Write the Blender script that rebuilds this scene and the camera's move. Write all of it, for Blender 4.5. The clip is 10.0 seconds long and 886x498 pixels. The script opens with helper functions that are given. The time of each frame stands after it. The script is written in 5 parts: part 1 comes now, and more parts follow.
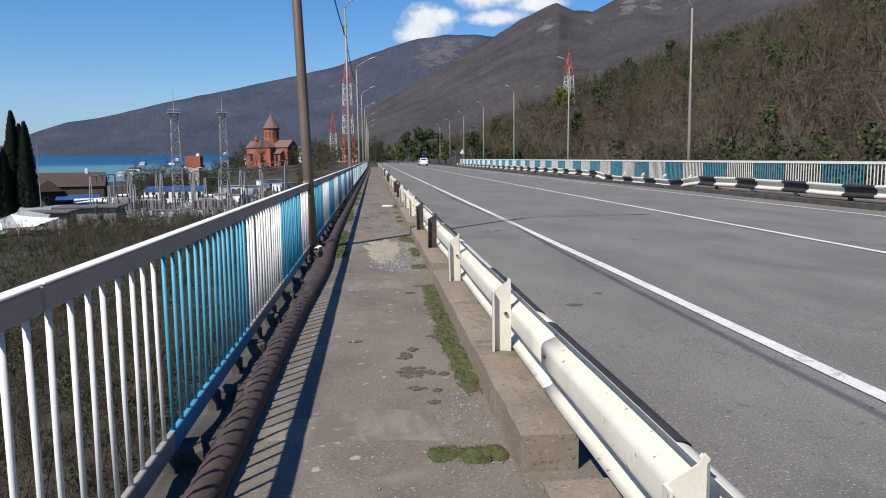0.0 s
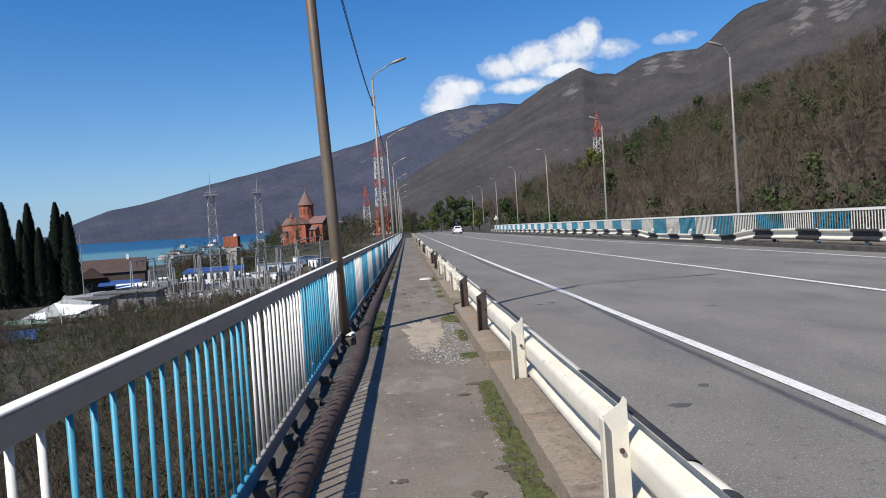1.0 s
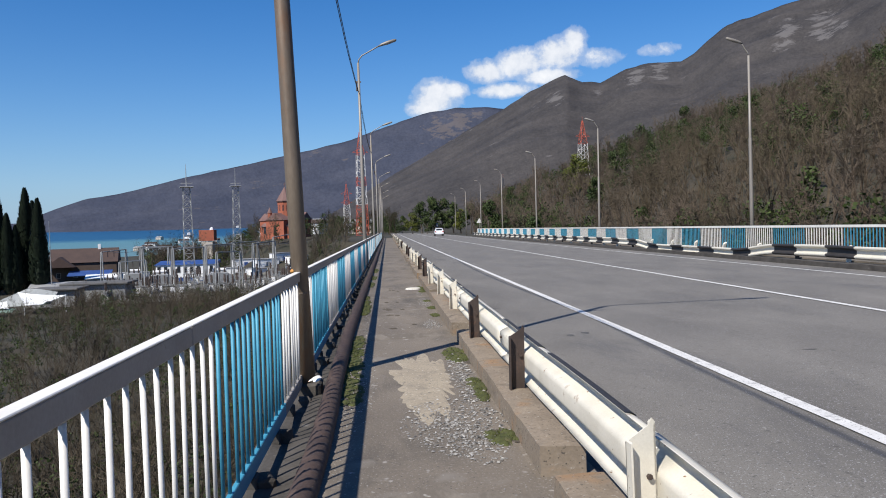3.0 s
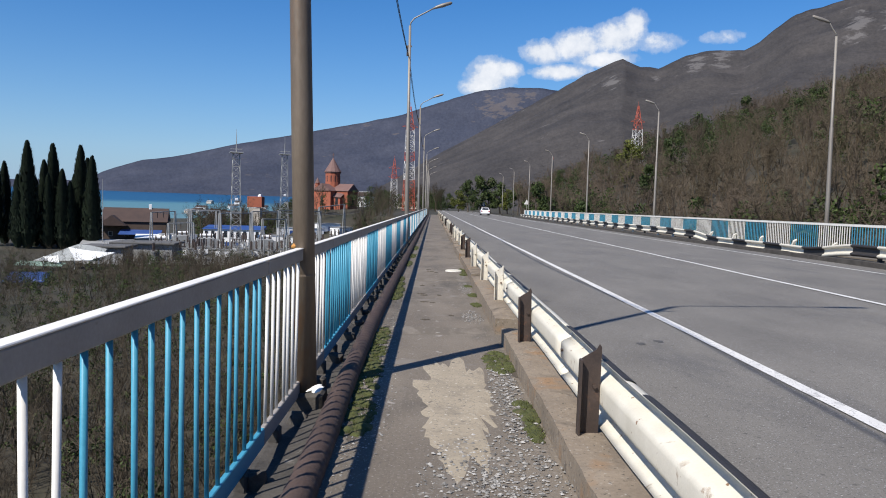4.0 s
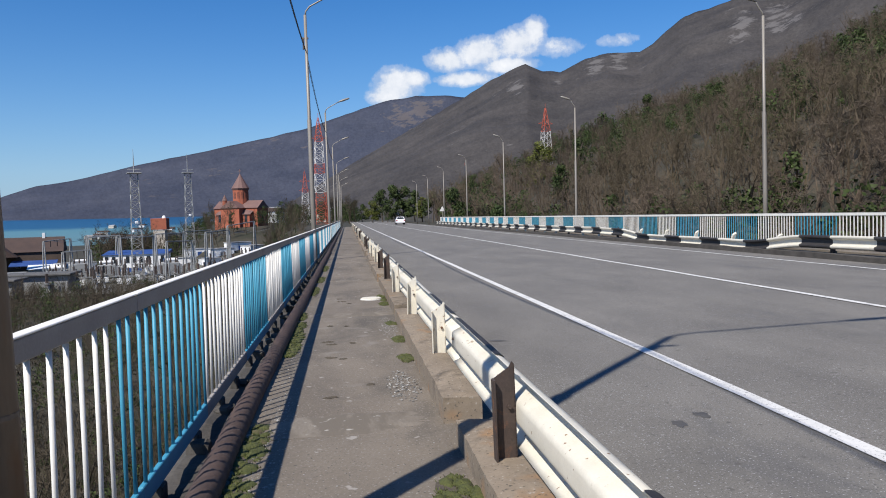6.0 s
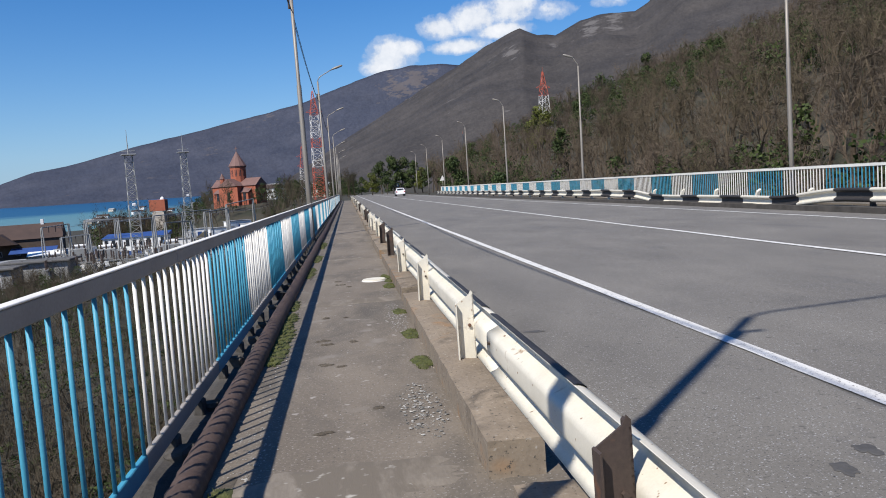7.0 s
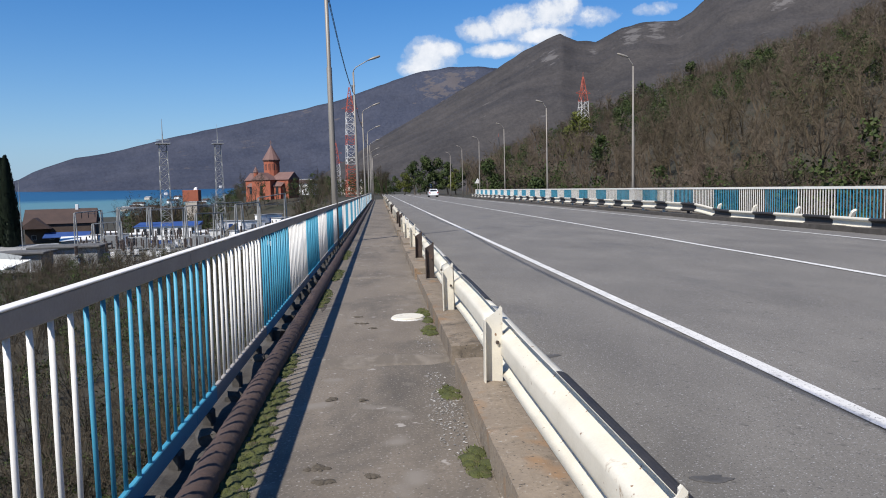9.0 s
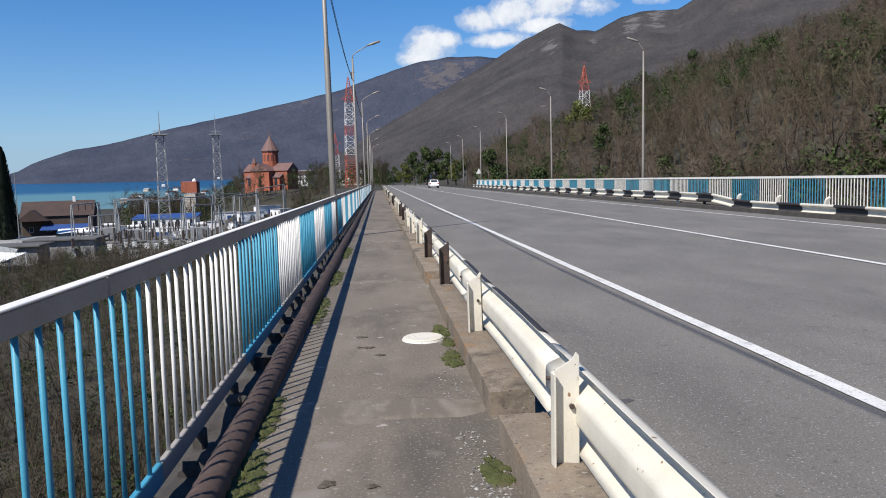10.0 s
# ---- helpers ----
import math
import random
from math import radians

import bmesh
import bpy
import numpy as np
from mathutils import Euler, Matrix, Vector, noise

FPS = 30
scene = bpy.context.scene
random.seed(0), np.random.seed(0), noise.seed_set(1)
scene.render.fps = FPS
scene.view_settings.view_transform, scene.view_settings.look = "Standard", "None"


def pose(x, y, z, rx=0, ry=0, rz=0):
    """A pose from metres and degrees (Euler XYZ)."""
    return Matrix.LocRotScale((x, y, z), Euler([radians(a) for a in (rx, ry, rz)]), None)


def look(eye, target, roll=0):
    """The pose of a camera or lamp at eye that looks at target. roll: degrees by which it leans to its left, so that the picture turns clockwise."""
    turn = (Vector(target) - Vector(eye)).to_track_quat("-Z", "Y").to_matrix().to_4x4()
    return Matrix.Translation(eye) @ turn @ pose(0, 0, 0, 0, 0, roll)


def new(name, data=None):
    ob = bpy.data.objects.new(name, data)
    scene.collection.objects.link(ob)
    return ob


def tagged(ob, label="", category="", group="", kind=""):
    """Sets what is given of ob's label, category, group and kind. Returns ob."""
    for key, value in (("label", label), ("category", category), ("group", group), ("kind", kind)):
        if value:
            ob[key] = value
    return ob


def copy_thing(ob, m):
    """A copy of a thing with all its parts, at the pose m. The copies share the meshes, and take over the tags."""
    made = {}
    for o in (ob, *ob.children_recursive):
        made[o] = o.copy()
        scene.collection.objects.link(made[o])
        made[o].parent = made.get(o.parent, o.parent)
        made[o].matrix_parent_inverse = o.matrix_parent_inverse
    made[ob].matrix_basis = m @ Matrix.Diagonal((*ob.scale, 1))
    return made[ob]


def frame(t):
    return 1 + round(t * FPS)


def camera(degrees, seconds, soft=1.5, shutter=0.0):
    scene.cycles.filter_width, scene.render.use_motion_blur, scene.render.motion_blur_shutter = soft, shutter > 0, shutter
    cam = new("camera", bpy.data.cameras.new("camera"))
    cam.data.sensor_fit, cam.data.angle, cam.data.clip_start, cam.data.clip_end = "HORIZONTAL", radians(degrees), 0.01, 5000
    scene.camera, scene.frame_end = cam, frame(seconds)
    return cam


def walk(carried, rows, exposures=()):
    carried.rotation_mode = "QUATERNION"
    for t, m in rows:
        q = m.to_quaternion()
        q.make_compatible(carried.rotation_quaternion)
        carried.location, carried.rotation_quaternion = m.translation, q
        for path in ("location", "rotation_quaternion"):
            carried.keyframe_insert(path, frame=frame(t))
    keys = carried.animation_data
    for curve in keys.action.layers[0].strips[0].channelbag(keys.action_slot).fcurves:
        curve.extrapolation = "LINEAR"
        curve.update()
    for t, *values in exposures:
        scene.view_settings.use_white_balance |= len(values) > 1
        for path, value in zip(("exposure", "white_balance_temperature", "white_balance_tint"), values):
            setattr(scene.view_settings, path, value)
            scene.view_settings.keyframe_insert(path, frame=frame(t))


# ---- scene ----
cam = camera(61.4, 10.0, soft=1.0)
PATH = [
    (0, (0.047, 0.012, 1.438), (0.227, 1.989, 1.195), -0.7),
    (0.5, (0.037, 0.736, 1.466), (0.246, 2.725, 1.474), -2.8),
    (1, (0.019, 1.568, 1.444), (0.111, 3.565, 1.385), -3.8),
    (1.5, (-0.053, 2.313, 1.455), (0.054, 4.309, 1.382), -4.3),
    (2, (-0.074, 3.184, 1.426), (0.074, 5.176, 1.332), -4.7),
    (2.5, (-0.127, 3.997, 1.448), (0.0, 5.993, 1.461), -2.1),
    (2.7, (-0.144, 4.275, 1.453), (-0.006, 6.27, 1.442), -2.1),
    (3.8, (-0.06, 6.145, 1.422), (0.043, 8.139, 1.309), 1.7),
    (4, (-0.037, 6.472, 1.402), (-0.007, 8.468, 1.288), 1.6),
    (4.5, (0.013, 7.237, 1.401), (0.176, 9.23, 1.336), 0.2),
    (5, (0.003, 8.111, 1.378), (0.159, 10.104, 1.342), 0.4),
    (5.5, (0.056, 8.868, 1.397), (0.224, 10.861, 1.401), -0.0),
    (5.7, (0.07, 9.188, 1.419), (0.309, 11.173, 1.372), -0.6),
    (6.8, (0.119, 11.069, 1.41), (0.346, 13.051, 1.272), -3.6),
    (7, (0.14, 11.396, 1.362), (0.384, 13.374, 1.192), -3.9),
    (7.5, (0.187, 12.174, 1.399), (0.291, 14.168, 1.288), -4.5),
    (8, (0.238, 12.943, 1.401), (0.498, 14.923, 1.296), -2.6),
    (8.5, (0.23, 13.732, 1.412), (0.394, 15.723, 1.311), -2.1),
    (9, (0.175, 14.559, 1.404), (0.341, 16.545, 1.243), -1.4),
    (9.5, (0.13, 15.32, 1.421), (0.169, 17.315, 1.279), -1.7),
    (10, (0.103, 16.149, 1.406), (0.269, 18.133, 1.22), -1.6),
]
walk(cam, [(t, look(eye, target, roll)) for t, eye, target, roll in PATH])

# ---- light: sun behind and to the left of the walk ----
SUN_EL, SUN_AZ = radians(47.6), radians(220.5)
sun_to = Vector((math.cos(SUN_EL) * math.sin(SUN_AZ), math.cos(SUN_EL) * math.cos(SUN_AZ), math.sin(SUN_EL)))
sun = new("sun", bpy.data.lights.new("sun", "SUN"))
sun.data.energy, sun.data.angle, sun.data.color = 5.0, radians(0.53), (1.0, 0.955, 0.885)
sun.matrix_world = look(sun_to * 50, (0, 0, 0))
scene.view_settings.exposure = 0.34

world = bpy.data.worlds.new("sky")
scene.world = world
world.use_nodes = True


class Nodes:
    """Short hand for building a node tree."""

    def __init__(self, tree, keep=False):
        self.tree = tree
        if not keep:
            tree.nodes.clear()

    def add(self, kind, ins=None, **props):
        n = self.tree.nodes.new(kind)
        for k, v in props.items():
            setattr(n, k, v)
        for k, v in (ins or {}).items():
            if isinstance(v, bpy.types.NodeSocket):
                self.tree.links.new(v, n.inputs[k])
            else:
                n.inputs[k].default_value = v
        return n

    def math(self, op, a, b=0.0, c=None):
        ins = {0: a, 1: b}
        if c is not None:
            ins[2] = c
        return self.add("ShaderNodeMath", ins, operation=op).outputs[0]

    def ramp(self, fac, stops, mode="LINEAR"):
        n = self.add("ShaderNodeValToRGB", {0: fac})
        n.color_ramp.interpolation = mode
        el = n.color_ramp.elements
        while len(el) < len(stops):
            el.new(0.5)
        for e, (p, col) in zip(el, stops):
            e.position = p
            e.color = (*col, 1) if isinstance(col, tuple) else (col, col, col, 1)
        return n.outputs[0]

    def noise(self, vec, scale, detail=4.0, rough=0.55, distort=0.0):
        return self.add("ShaderNodeTexNoise", {"Vector": vec, "Scale": scale, "Detail": detail, "Roughness": rough, "Distortion": distort}).outputs[0]

    def mix(self, fac, a, b, blend="MIX"):
        n = self.add("ShaderNodeMix", data_type="RGBA", blend_type=blend)
        for i, v in ((0, fac), (6, a), (7, b)):
            if isinstance(v, bpy.types.NodeSocket):
                self.tree.links.new(v, n.inputs[i])
            else:
                n.inputs[i].default_value = v if i == 0 else (*v, 1) if len(v) == 3 else v
        return n.outputs[2]


def build_sky():
    n = Nodes(world.node_tree)
    sky = n.add("ShaderNodeTexSky", sky_type="NISHITA", sun_disc=False, sun_elevation=SUN_EL, sun_rotation=SUN_AZ,
                altitude=30.0, air_density=1.1, dust_density=0.25, ozone_density=4.0)
    d = n.add("ShaderNodeTexCoord").outputs["Generated"]
    s = n.add("ShaderNodeSeparateXYZ", {0: d})
    az = n.math("ARCTAN2", s.outputs[0], s.outputs[1])
    el = n.math("ARCSINE", s.outputs[2])
    flat = n.add("ShaderNodeCombineXYZ", {0: az, 1: el}).outputs[0]
    wob = n.math("SUBTRACT", n.noise(flat, 34.0, 6.0, 0.6), 0.5)
    wob2 = n.math("SUBTRACT", n.noise(flat, 110.0, 4.0, 0.6), 0.5)
    total = None
    # cumulus heaps: azimuth, height, half width, half height, in degrees
    for a, e, w, h in ((4.1, 9.9, 1.9, 1.35), (3.3, 9.0, 1.5, 0.7), (5.4, 10.3, 1.2, 0.7), (8.0, 11.6, 1.7, 0.9), (10.6, 12.1, 2.1, 1.15), (13.4, 12.6, 1.9, 1.25), (14.6, 13.5, 0.95, 1.0),
                       (9.4, 10.2, 2.3, 0.55), (12.6, 11.1, 2.4, 0.6), (16.4, 12.2, 2.2, 0.9), (20.6, 12.4, 1.9, 0.6), (28.5, 16.2, 1.7, 0.7)):
        u = n.math("DIVIDE", n.math("SUBTRACT", az, radians(a)), radians(w))
        v = n.math("DIVIDE", n.math("SUBTRACT", el, radians(e)), radians(h))
        r = n.math("ADD", n.math("MULTIPLY", u, u), n.math("MULTIPLY", v, v))
        f = n.math("SUBTRACT", 1.0 if a < 15.5 else 0.42, r)
        total = f if total is None else n.math("SMOOTH_MAX", total, f, 0.35)
    dens = n.math("ADD", n.math("ADD", total, 0.38), n.math("ADD", n.math("MULTIPLY", wob, 1.5), n.math("MULTIPLY", wob2, 1.0)))
    mask = n.ramp(n.math("MULTIPLY", dens, 0.8), [(0.0, 0.0), (0.35, 0.35), (0.95, 1.0)], "EASE")
    bright = n.ramp(n.math("ADD", n.math("MULTIPLY", wob, 0.9), n.math("MULTIPLY", dens, 0.45)),
                    [(0.0, (6.4, 7.0, 8.0)), (0.45, (8.4, 8.8, 9.5)), (1.0, (10.8, 10.8, 10.9))])
    blue = n.add("ShaderNodeHueSaturation", {"Saturation": 1.36, "Value": 1.0, "Color": sky.outputs[0]}).outputs[0]
    blue = n.mix(1.0, blue, (0.93, 1.02, 1.25), "MULTIPLY")
    low = n.math("MULTIPLY", n.math("EXPONENT", n.math("DIVIDE", n.math("ABSOLUTE", el), -radians(6.0))), 0.75)
    blue = n.mix(low, blue, (2.7, 4.9, 8.0))
    col = n.mix(n.math("MULTIPLY", mask, 0.94), blue, bright)
    bg = n.add("ShaderNodeBackground", {0: col, 1: 0.076})
    n.add("ShaderNodeOutputWorld", {0: bg.outputs[0]})


build_sky()


# ---- materials ----
def surface(name, stops, scale=6.0, rough=0.8, bump=0.2, fine=60.0, metal=0.0, stain=None, stain_scale=1.2, stain_at=(0.55, 0.7),
            per_object=0.0, stretch=(1, 1, 1), bump_size=0.01, island=0.0, spec=0.4, specks=()):
    """A weathered surface: a two-scale colour, an optional stain of its own shape, fine relief."""
    m = bpy.data.materials.new(name)
    m.use_nodes = True
    n = Nodes(m.node_tree)
    co = n.add("ShaderNodeNewGeometry").outputs["Position"]
    if stretch != (1, 1, 1):
        co = n.add("ShaderNodeVectorMath", {0: co, 1: stretch}, operation="MULTIPLY").outputs[0]
    big = n.noise(co, scale, 5.0, 0.6)
    small = n.noise(co, fine, 4.0, 0.6)
    fac = n.math("ADD", n.math("MULTIPLY", big, 0.65), n.math("MULTIPLY", small, 0.35))
    col = n.ramp(fac, stops)
    if stain:
        k = n.ramp(n.noise(co, stain_scale, 7.0, 0.68, 0.4), [(stain_at[0], 0.0), (stain_at[1], 1.0)])
        col = n.mix(k, col, stain)
    for colour, size, lo, hi in specks:
        k = n.ramp(n.noise(n.add("ShaderNodeNewGeometry").outputs["Position"], size, 2.0, 0.5), [(lo, 0.0), (hi, 1.0)])
        col = n.mix(k, col, colour)
    if per_object:
        r = n.add("ShaderNodeObjectInfo").outputs["Random"]
        col = n.mix(1.0, col, n.ramp(r, [(0.0, 1 - per_object), (1.0, 1.0)]), "MULTIPLY")
    if island:
        r = n.add("ShaderNodeNewGeometry").outputs["Random Per Island"]
        col = n.mix(1.0, col, n.ramp(r, [(0.0, 1 - island), (1.0, 1.0)]), "MULTIPLY")
    b = n.add("ShaderNodeBump", {"Strength": bump, "Distance": bump_size, "Height": fac})
    rr = n.math("ADD", rough - 0.12, n.math("MULTIPLY", big, 0.24))
    p = n.add("ShaderNodeBsdfPrincipled", {"Base Color": col, "Roughness": rr, "Metallic": metal, "Specular IOR Level": spec, "Normal": b.outputs[0]})
    n.add("ShaderNodeOutputMaterial", {0: p.outputs[0]})
    return m


def leafy(name, a, b, rough=0.7, island=0.5):
    return surface(name, [(0.3, a), (0.7, b)], 0.35, rough, 0.0, 3.0, island=island, spec=0.2)


RUST = (0.13, 0.055, 0.025)
white_paint = surface("white_paint", [(0.3, (0.54, 0.50, 0.41)), (0.7, (0.68, 0.635, 0.535))], 5, 0.55, 0.15, 90, stain=(0.26, 0.17, 0.10), stain_scale=5, stain_at=(0.64, 0.72), specks=(((0.22, 0.13, 0.07), 26, 0.70, 0.74),))
rail_white = surface("rail_white_paint", [(0.3, (0.62, 0.595, 0.545)), (0.7, (0.77, 0.745, 0.69))], 4, 0.6, 0.12, 80, stain=(0.28, 0.2, 0.13), stain_scale=7, stain_at=(0.70, 0.77))
rail_blue = surface("rail_blue_paint", [(0.3, (0.040, 0.222, 0.325)), (0.7, (0.072, 0.315, 0.435))], 5, 0.5, 0.12, 80, stain=(0.10, 0.09, 0.08), stain_scale=8, stain_at=(0.70, 0.78))
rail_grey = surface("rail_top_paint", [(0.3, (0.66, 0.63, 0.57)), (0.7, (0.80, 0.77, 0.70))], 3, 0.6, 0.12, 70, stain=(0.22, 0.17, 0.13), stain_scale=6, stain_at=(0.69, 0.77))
# shaded copy of the rail paint: shade of the walkway-facing sides in the colour
rail_shade = surface("rail_shade_paint", [(0.3, (0.25, 0.222, 0.195)), (0.7, (0.37, 0.335, 0.295))], 3, 0.65, 0.12, 70, stain=(0.13, 0.095, 0.07), stain_scale=6, stain_at=(0.66, 0.76))
black_paint = surface("black_paint", [(0.3, (0.018, 0.016, 0.016)), (0.7, (0.05, 0.045, 0.042))], 6, 0.6, 0.2, 80, stain=(0.10, 0.06, 0.04), stain_scale=6, stain_at=(0.64, 0.74))
dark_post = surface("dark_rusty_paint", [(0.3, (0.030, 0.022, 0.018)), (0.7, (0.075, 0.052, 0.042))], 5, 0.65, 0.25, 70, stain=(0.16, 0.07, 0.035), stain_scale=5, stain_at=(0.58, 0.7))
asphalt = surface("asphalt", [(0.32, (0.109, 0.100, 0.087)), (0.68, (0.194, 0.179, 0.156))], 0.8, 0.88, 0.5, 95, stain=(0.098, 0.093, 0.088), stain_scale=0.55, stain_at=(0.56, 0.72), stretch=(1, 0.45, 1), bump_size=0.006,
                  specks=(((0.34, 0.33, 0.325), 75, 0.62, 0.70), ((0.055, 0.052, 0.05), 90, 0.60, 0.70), ((0.27, 0.255, 0.232), 26, 0.68, 0.78), ((0.088, 0.081, 0.072), 17, 0.64, 0.76)))
line_paint = surface("road_line_paint", [(0.3, (0.52, 0.505, 0.475)), (0.7, (0.70, 0.68, 0.64))], 4, 0.8, 0.3, 80, stain=(0.24, 0.235, 0.23), stain_scale=5, stain_at=(0.56, 0.72),
                     specks=(((0.16, 0.155, 0.15), 60, 0.62, 0.70),))
concrete = surface("walkway_concrete", [(0.3, (0.115, 0.094, 0.072)), (0.7, (0.21, 0.176, 0.138))], 1.1, 0.92, 0.5, 55, stain=(0.092, 0.079, 0.064), stain_scale=0.8, stain_at=(0.5, 0.66), per_object=0.14, bump_size=0.008, stretch=(1, 0.5, 1),
                   specks=(((0.27, 0.245, 0.215), 60, 0.60, 0.72), ((0.075, 0.066, 0.055), 48, 0.64, 0.72), ((0.31, 0.28, 0.245), 9, 0.67, 0.73), ((0.20, 0.175, 0.146), 2.4, 0.62, 0.74)))
mortar = surface("pale_mortar", [(0.3, (0.145, 0.122, 0.096)), (0.7, (0.245, 0.21, 0.168))], 3, 0.92, 0.5, 60, stain=(0.135, 0.113, 0.088), stain_scale=3, stain_at=(0.44, 0.56), stretch=(1, 0.35, 1), specks=(((0.36, 0.335, 0.29), 14, 0.66, 0.76),))
screed = surface("sandy_screed", [(0.3, (0.26, 0.215, 0.155)), (0.7, (0.36, 0.305, 0.225))], 2.5, 0.95, 0.6, 50, stain=(0.20, 0.17, 0.13), stain_scale=4, stain_at=(0.52, 0.68),
                 specks=(((0.15, 0.13, 0.105), 55, 0.60, 0.70), ((0.48, 0.44, 0.37), 40, 0.64, 0.72), ((0.13, 0.11, 0.09), 13, 0.68, 0.73)))
block_mat = surface("kerb_concrete", [(0.3, (0.165, 0.13, 0.095)), (0.7, (0.31, 0.25, 0.185))], 2.2, 0.92, 0.7, 40, stain=(0.085, 0.068, 0.052), stain_scale=2.2, stain_at=(0.52, 0.68), per_object=0.2, bump_size=0.012, specks=(((0.27, 0.17, 0.095), 3.2, 0.58, 0.70), ((0.07, 0.06, 0.05), 50, 0.62, 0.72), ((0.34, 0.31, 0.27), 40, 0.66, 0.74)))
# very dark base: carries the shade of gaps under the rails in its colour
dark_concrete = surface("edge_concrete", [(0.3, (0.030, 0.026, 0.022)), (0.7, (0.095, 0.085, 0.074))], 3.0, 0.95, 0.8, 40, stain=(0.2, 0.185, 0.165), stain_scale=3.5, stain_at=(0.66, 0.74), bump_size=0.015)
pipe_mat = surface("tarred_pipe_wrap", [(0.3, (0.036, 0.023, 0.018)), (0.7, (0.085, 0.055, 0.044))], 4, 0.82, 0.5, 60, stain=(0.125, 0.085, 0.066), stain_scale=5, stain_at=(0.6, 0.72), bump_size=0.008)
moss = surface("moss", [(0.3, (0.032, 0.040, 0.012)), (0.7, (0.098, 0.104, 0.030))], 14, 0.95, 1.0, 120, stain=(0.10, 0.075, 0.045), stain_scale=9, stain_at=(0.55, 0.68), bump_size=0.02)
gravel_mat = surface("gravel", [(0.3, (0.24, 0.222, 0.198)), (0.7, (0.52, 0.50, 0.465))], 30, 0.9, 0.3, 90, island=0.78)
dirt = surface("dark_dirt", [(0.3, (0.045, 0.036, 0.026)), (0.7, (0.11, 0.092, 0.07))], 20, 0.95, 0.8, 90, bump_size=0.015)
pole_mat = surface("weathered_pole_steel", [(0.3, (0.115, 0.085, 0.06)), (0.7, (0.21, 0.165, 0.12))], 1.6, 0.55, 0.15, 50, metal=0.25, stain=(0.17, 0.085, 0.04), stain_scale=1.8, stain_at=(0.56, 0.7), stretch=(1, 1, 0.25))
pole_pale = surface("galvanised_pole", [(0.3, (0.19, 0.168, 0.142)), (0.7, (0.31, 0.282, 0.245))], 1.6, 0.55, 0.15, 50, metal=0.3, stain=(0.2, 0.15, 0.1), stain_scale=1.5, stain_at=(0.58, 0.72), stretch=(1, 1, 0.2))


# ---- mesh helpers ----
class Mesh:
    """Vertices and faces gathered by simple solids, then linked as one mesh object."""

    def __init__(self):
        self.v, self.f = [], []

    def add(self, vs, fs):
        k = len(self.v)
        self.v += [tuple(p) for p in vs]
        self.f += [tuple(k + i for i in q) for q in fs]
        return self

    def box(self, x0, x1, y0, y1, z0, z1):
        return self.add([(x, y, z) for z in (z0, z1) for y in (y0, y1) for x in (x0, x1)],
                        [(0, 2, 3, 1), (4, 5, 7, 6), (0, 1, 5, 4), (1, 3, 7, 5), (3, 2, 6, 7), (2, 0, 4, 6)])

    def bbox(self, x0, x1, y0, y1, z0, z1, c):
        """A box with its edges cut at 45 degrees."""
        c = min(c, (x1 - x0) * 0.45, (y1 - y0) * 0.45, (z1 - z0) * 0.45)
        bm = bmesh.new()
        bmesh.ops.create_cube(bm, size=1, matrix=Matrix.LocRotScale(((x0 + x1) / 2, (y0 + y1) / 2, (z0 + z1) / 2), None, (x1 - x0, y1 - y0, z1 - z0)))
        bmesh.ops.bevel(bm, geom=bm.edges[:], offset=c, segments=1, affect="EDGES")
        bm.verts.index_update()
        self.add([v.co[:] for v in bm.verts], [[v.index for v in f.verts] for f in bm.faces])
        bm.free()
        return self

    def tube(self, pts, radii, n=8, caps=True):
        """A tube along points; radii one number or one each."""
        pts = [Vector(p) for p in pts]
        if not isinstance(radii, (list, tuple)):
            radii = [radii] * len(pts)
        k = len(self.v)
        side = None
        for i, p in enumerate(pts):
            d = (pts[min(i + 1, len(pts) - 1)] - pts[max(i - 1, 0)]).normalized()
            if side is None:
                side = d.orthogonal().normalized()
            side = (side - d * side.dot(d)).normalized()
            up = d.cross(side)
            for j in range(n):
                a = 2 * math.pi * j / n
                self.v.append(tuple(p + (side * math.cos(a) + up * math.sin(a)) * radii[i]))
        for i in range(len(pts) - 1):
            for j in range(n):
                a, b = k + i * n + j, k + i * n + (j + 1) % n
                self.f.append((a, b, b + n, a + n))
        if caps:
            self.f.append(tuple(k + j for j in reversed(range(n))))
            self.f.append(tuple(k + (len(pts) - 1) * n + j for j in range(n)))
        return self

    def prism(self, outline, axis, a, b):
        """An outline of two coordinates pushed along an axis from a to b."""
        n = len(outline)
        put = {"x": lambda u, v, w: (w, u, v), "y": lambda u, v, w: (u, w, v), "z": lambda u, v, w: (u, v, w)}[axis]
        vs = [put(u, v, a) for u, v in outline] + [put(u, v, b) for u, v in outline]
        return self.add(vs, [tuple(range(n)), tuple(reversed(range(n, 2 * n)))] + [(i, i + n, (i + 1) % n + n, (i + 1) % n) for i in range(n)])

    def mesh(self, name, material, smooth=False):
        me = bpy.data.meshes.new(name)
        me.from_pydata(self.v, [], self.f)
        if material:
            me.materials.append(material)
        if smooth:
            me.shade_smooth()
        bm = bmesh.new()
        bm.from_mesh(me)
        if len(bm.faces) < 40000:
            bmesh.ops.recalc_face_normals(bm, faces=bm.faces)
        bm.to_mesh(me)
        bm.free()
        return me


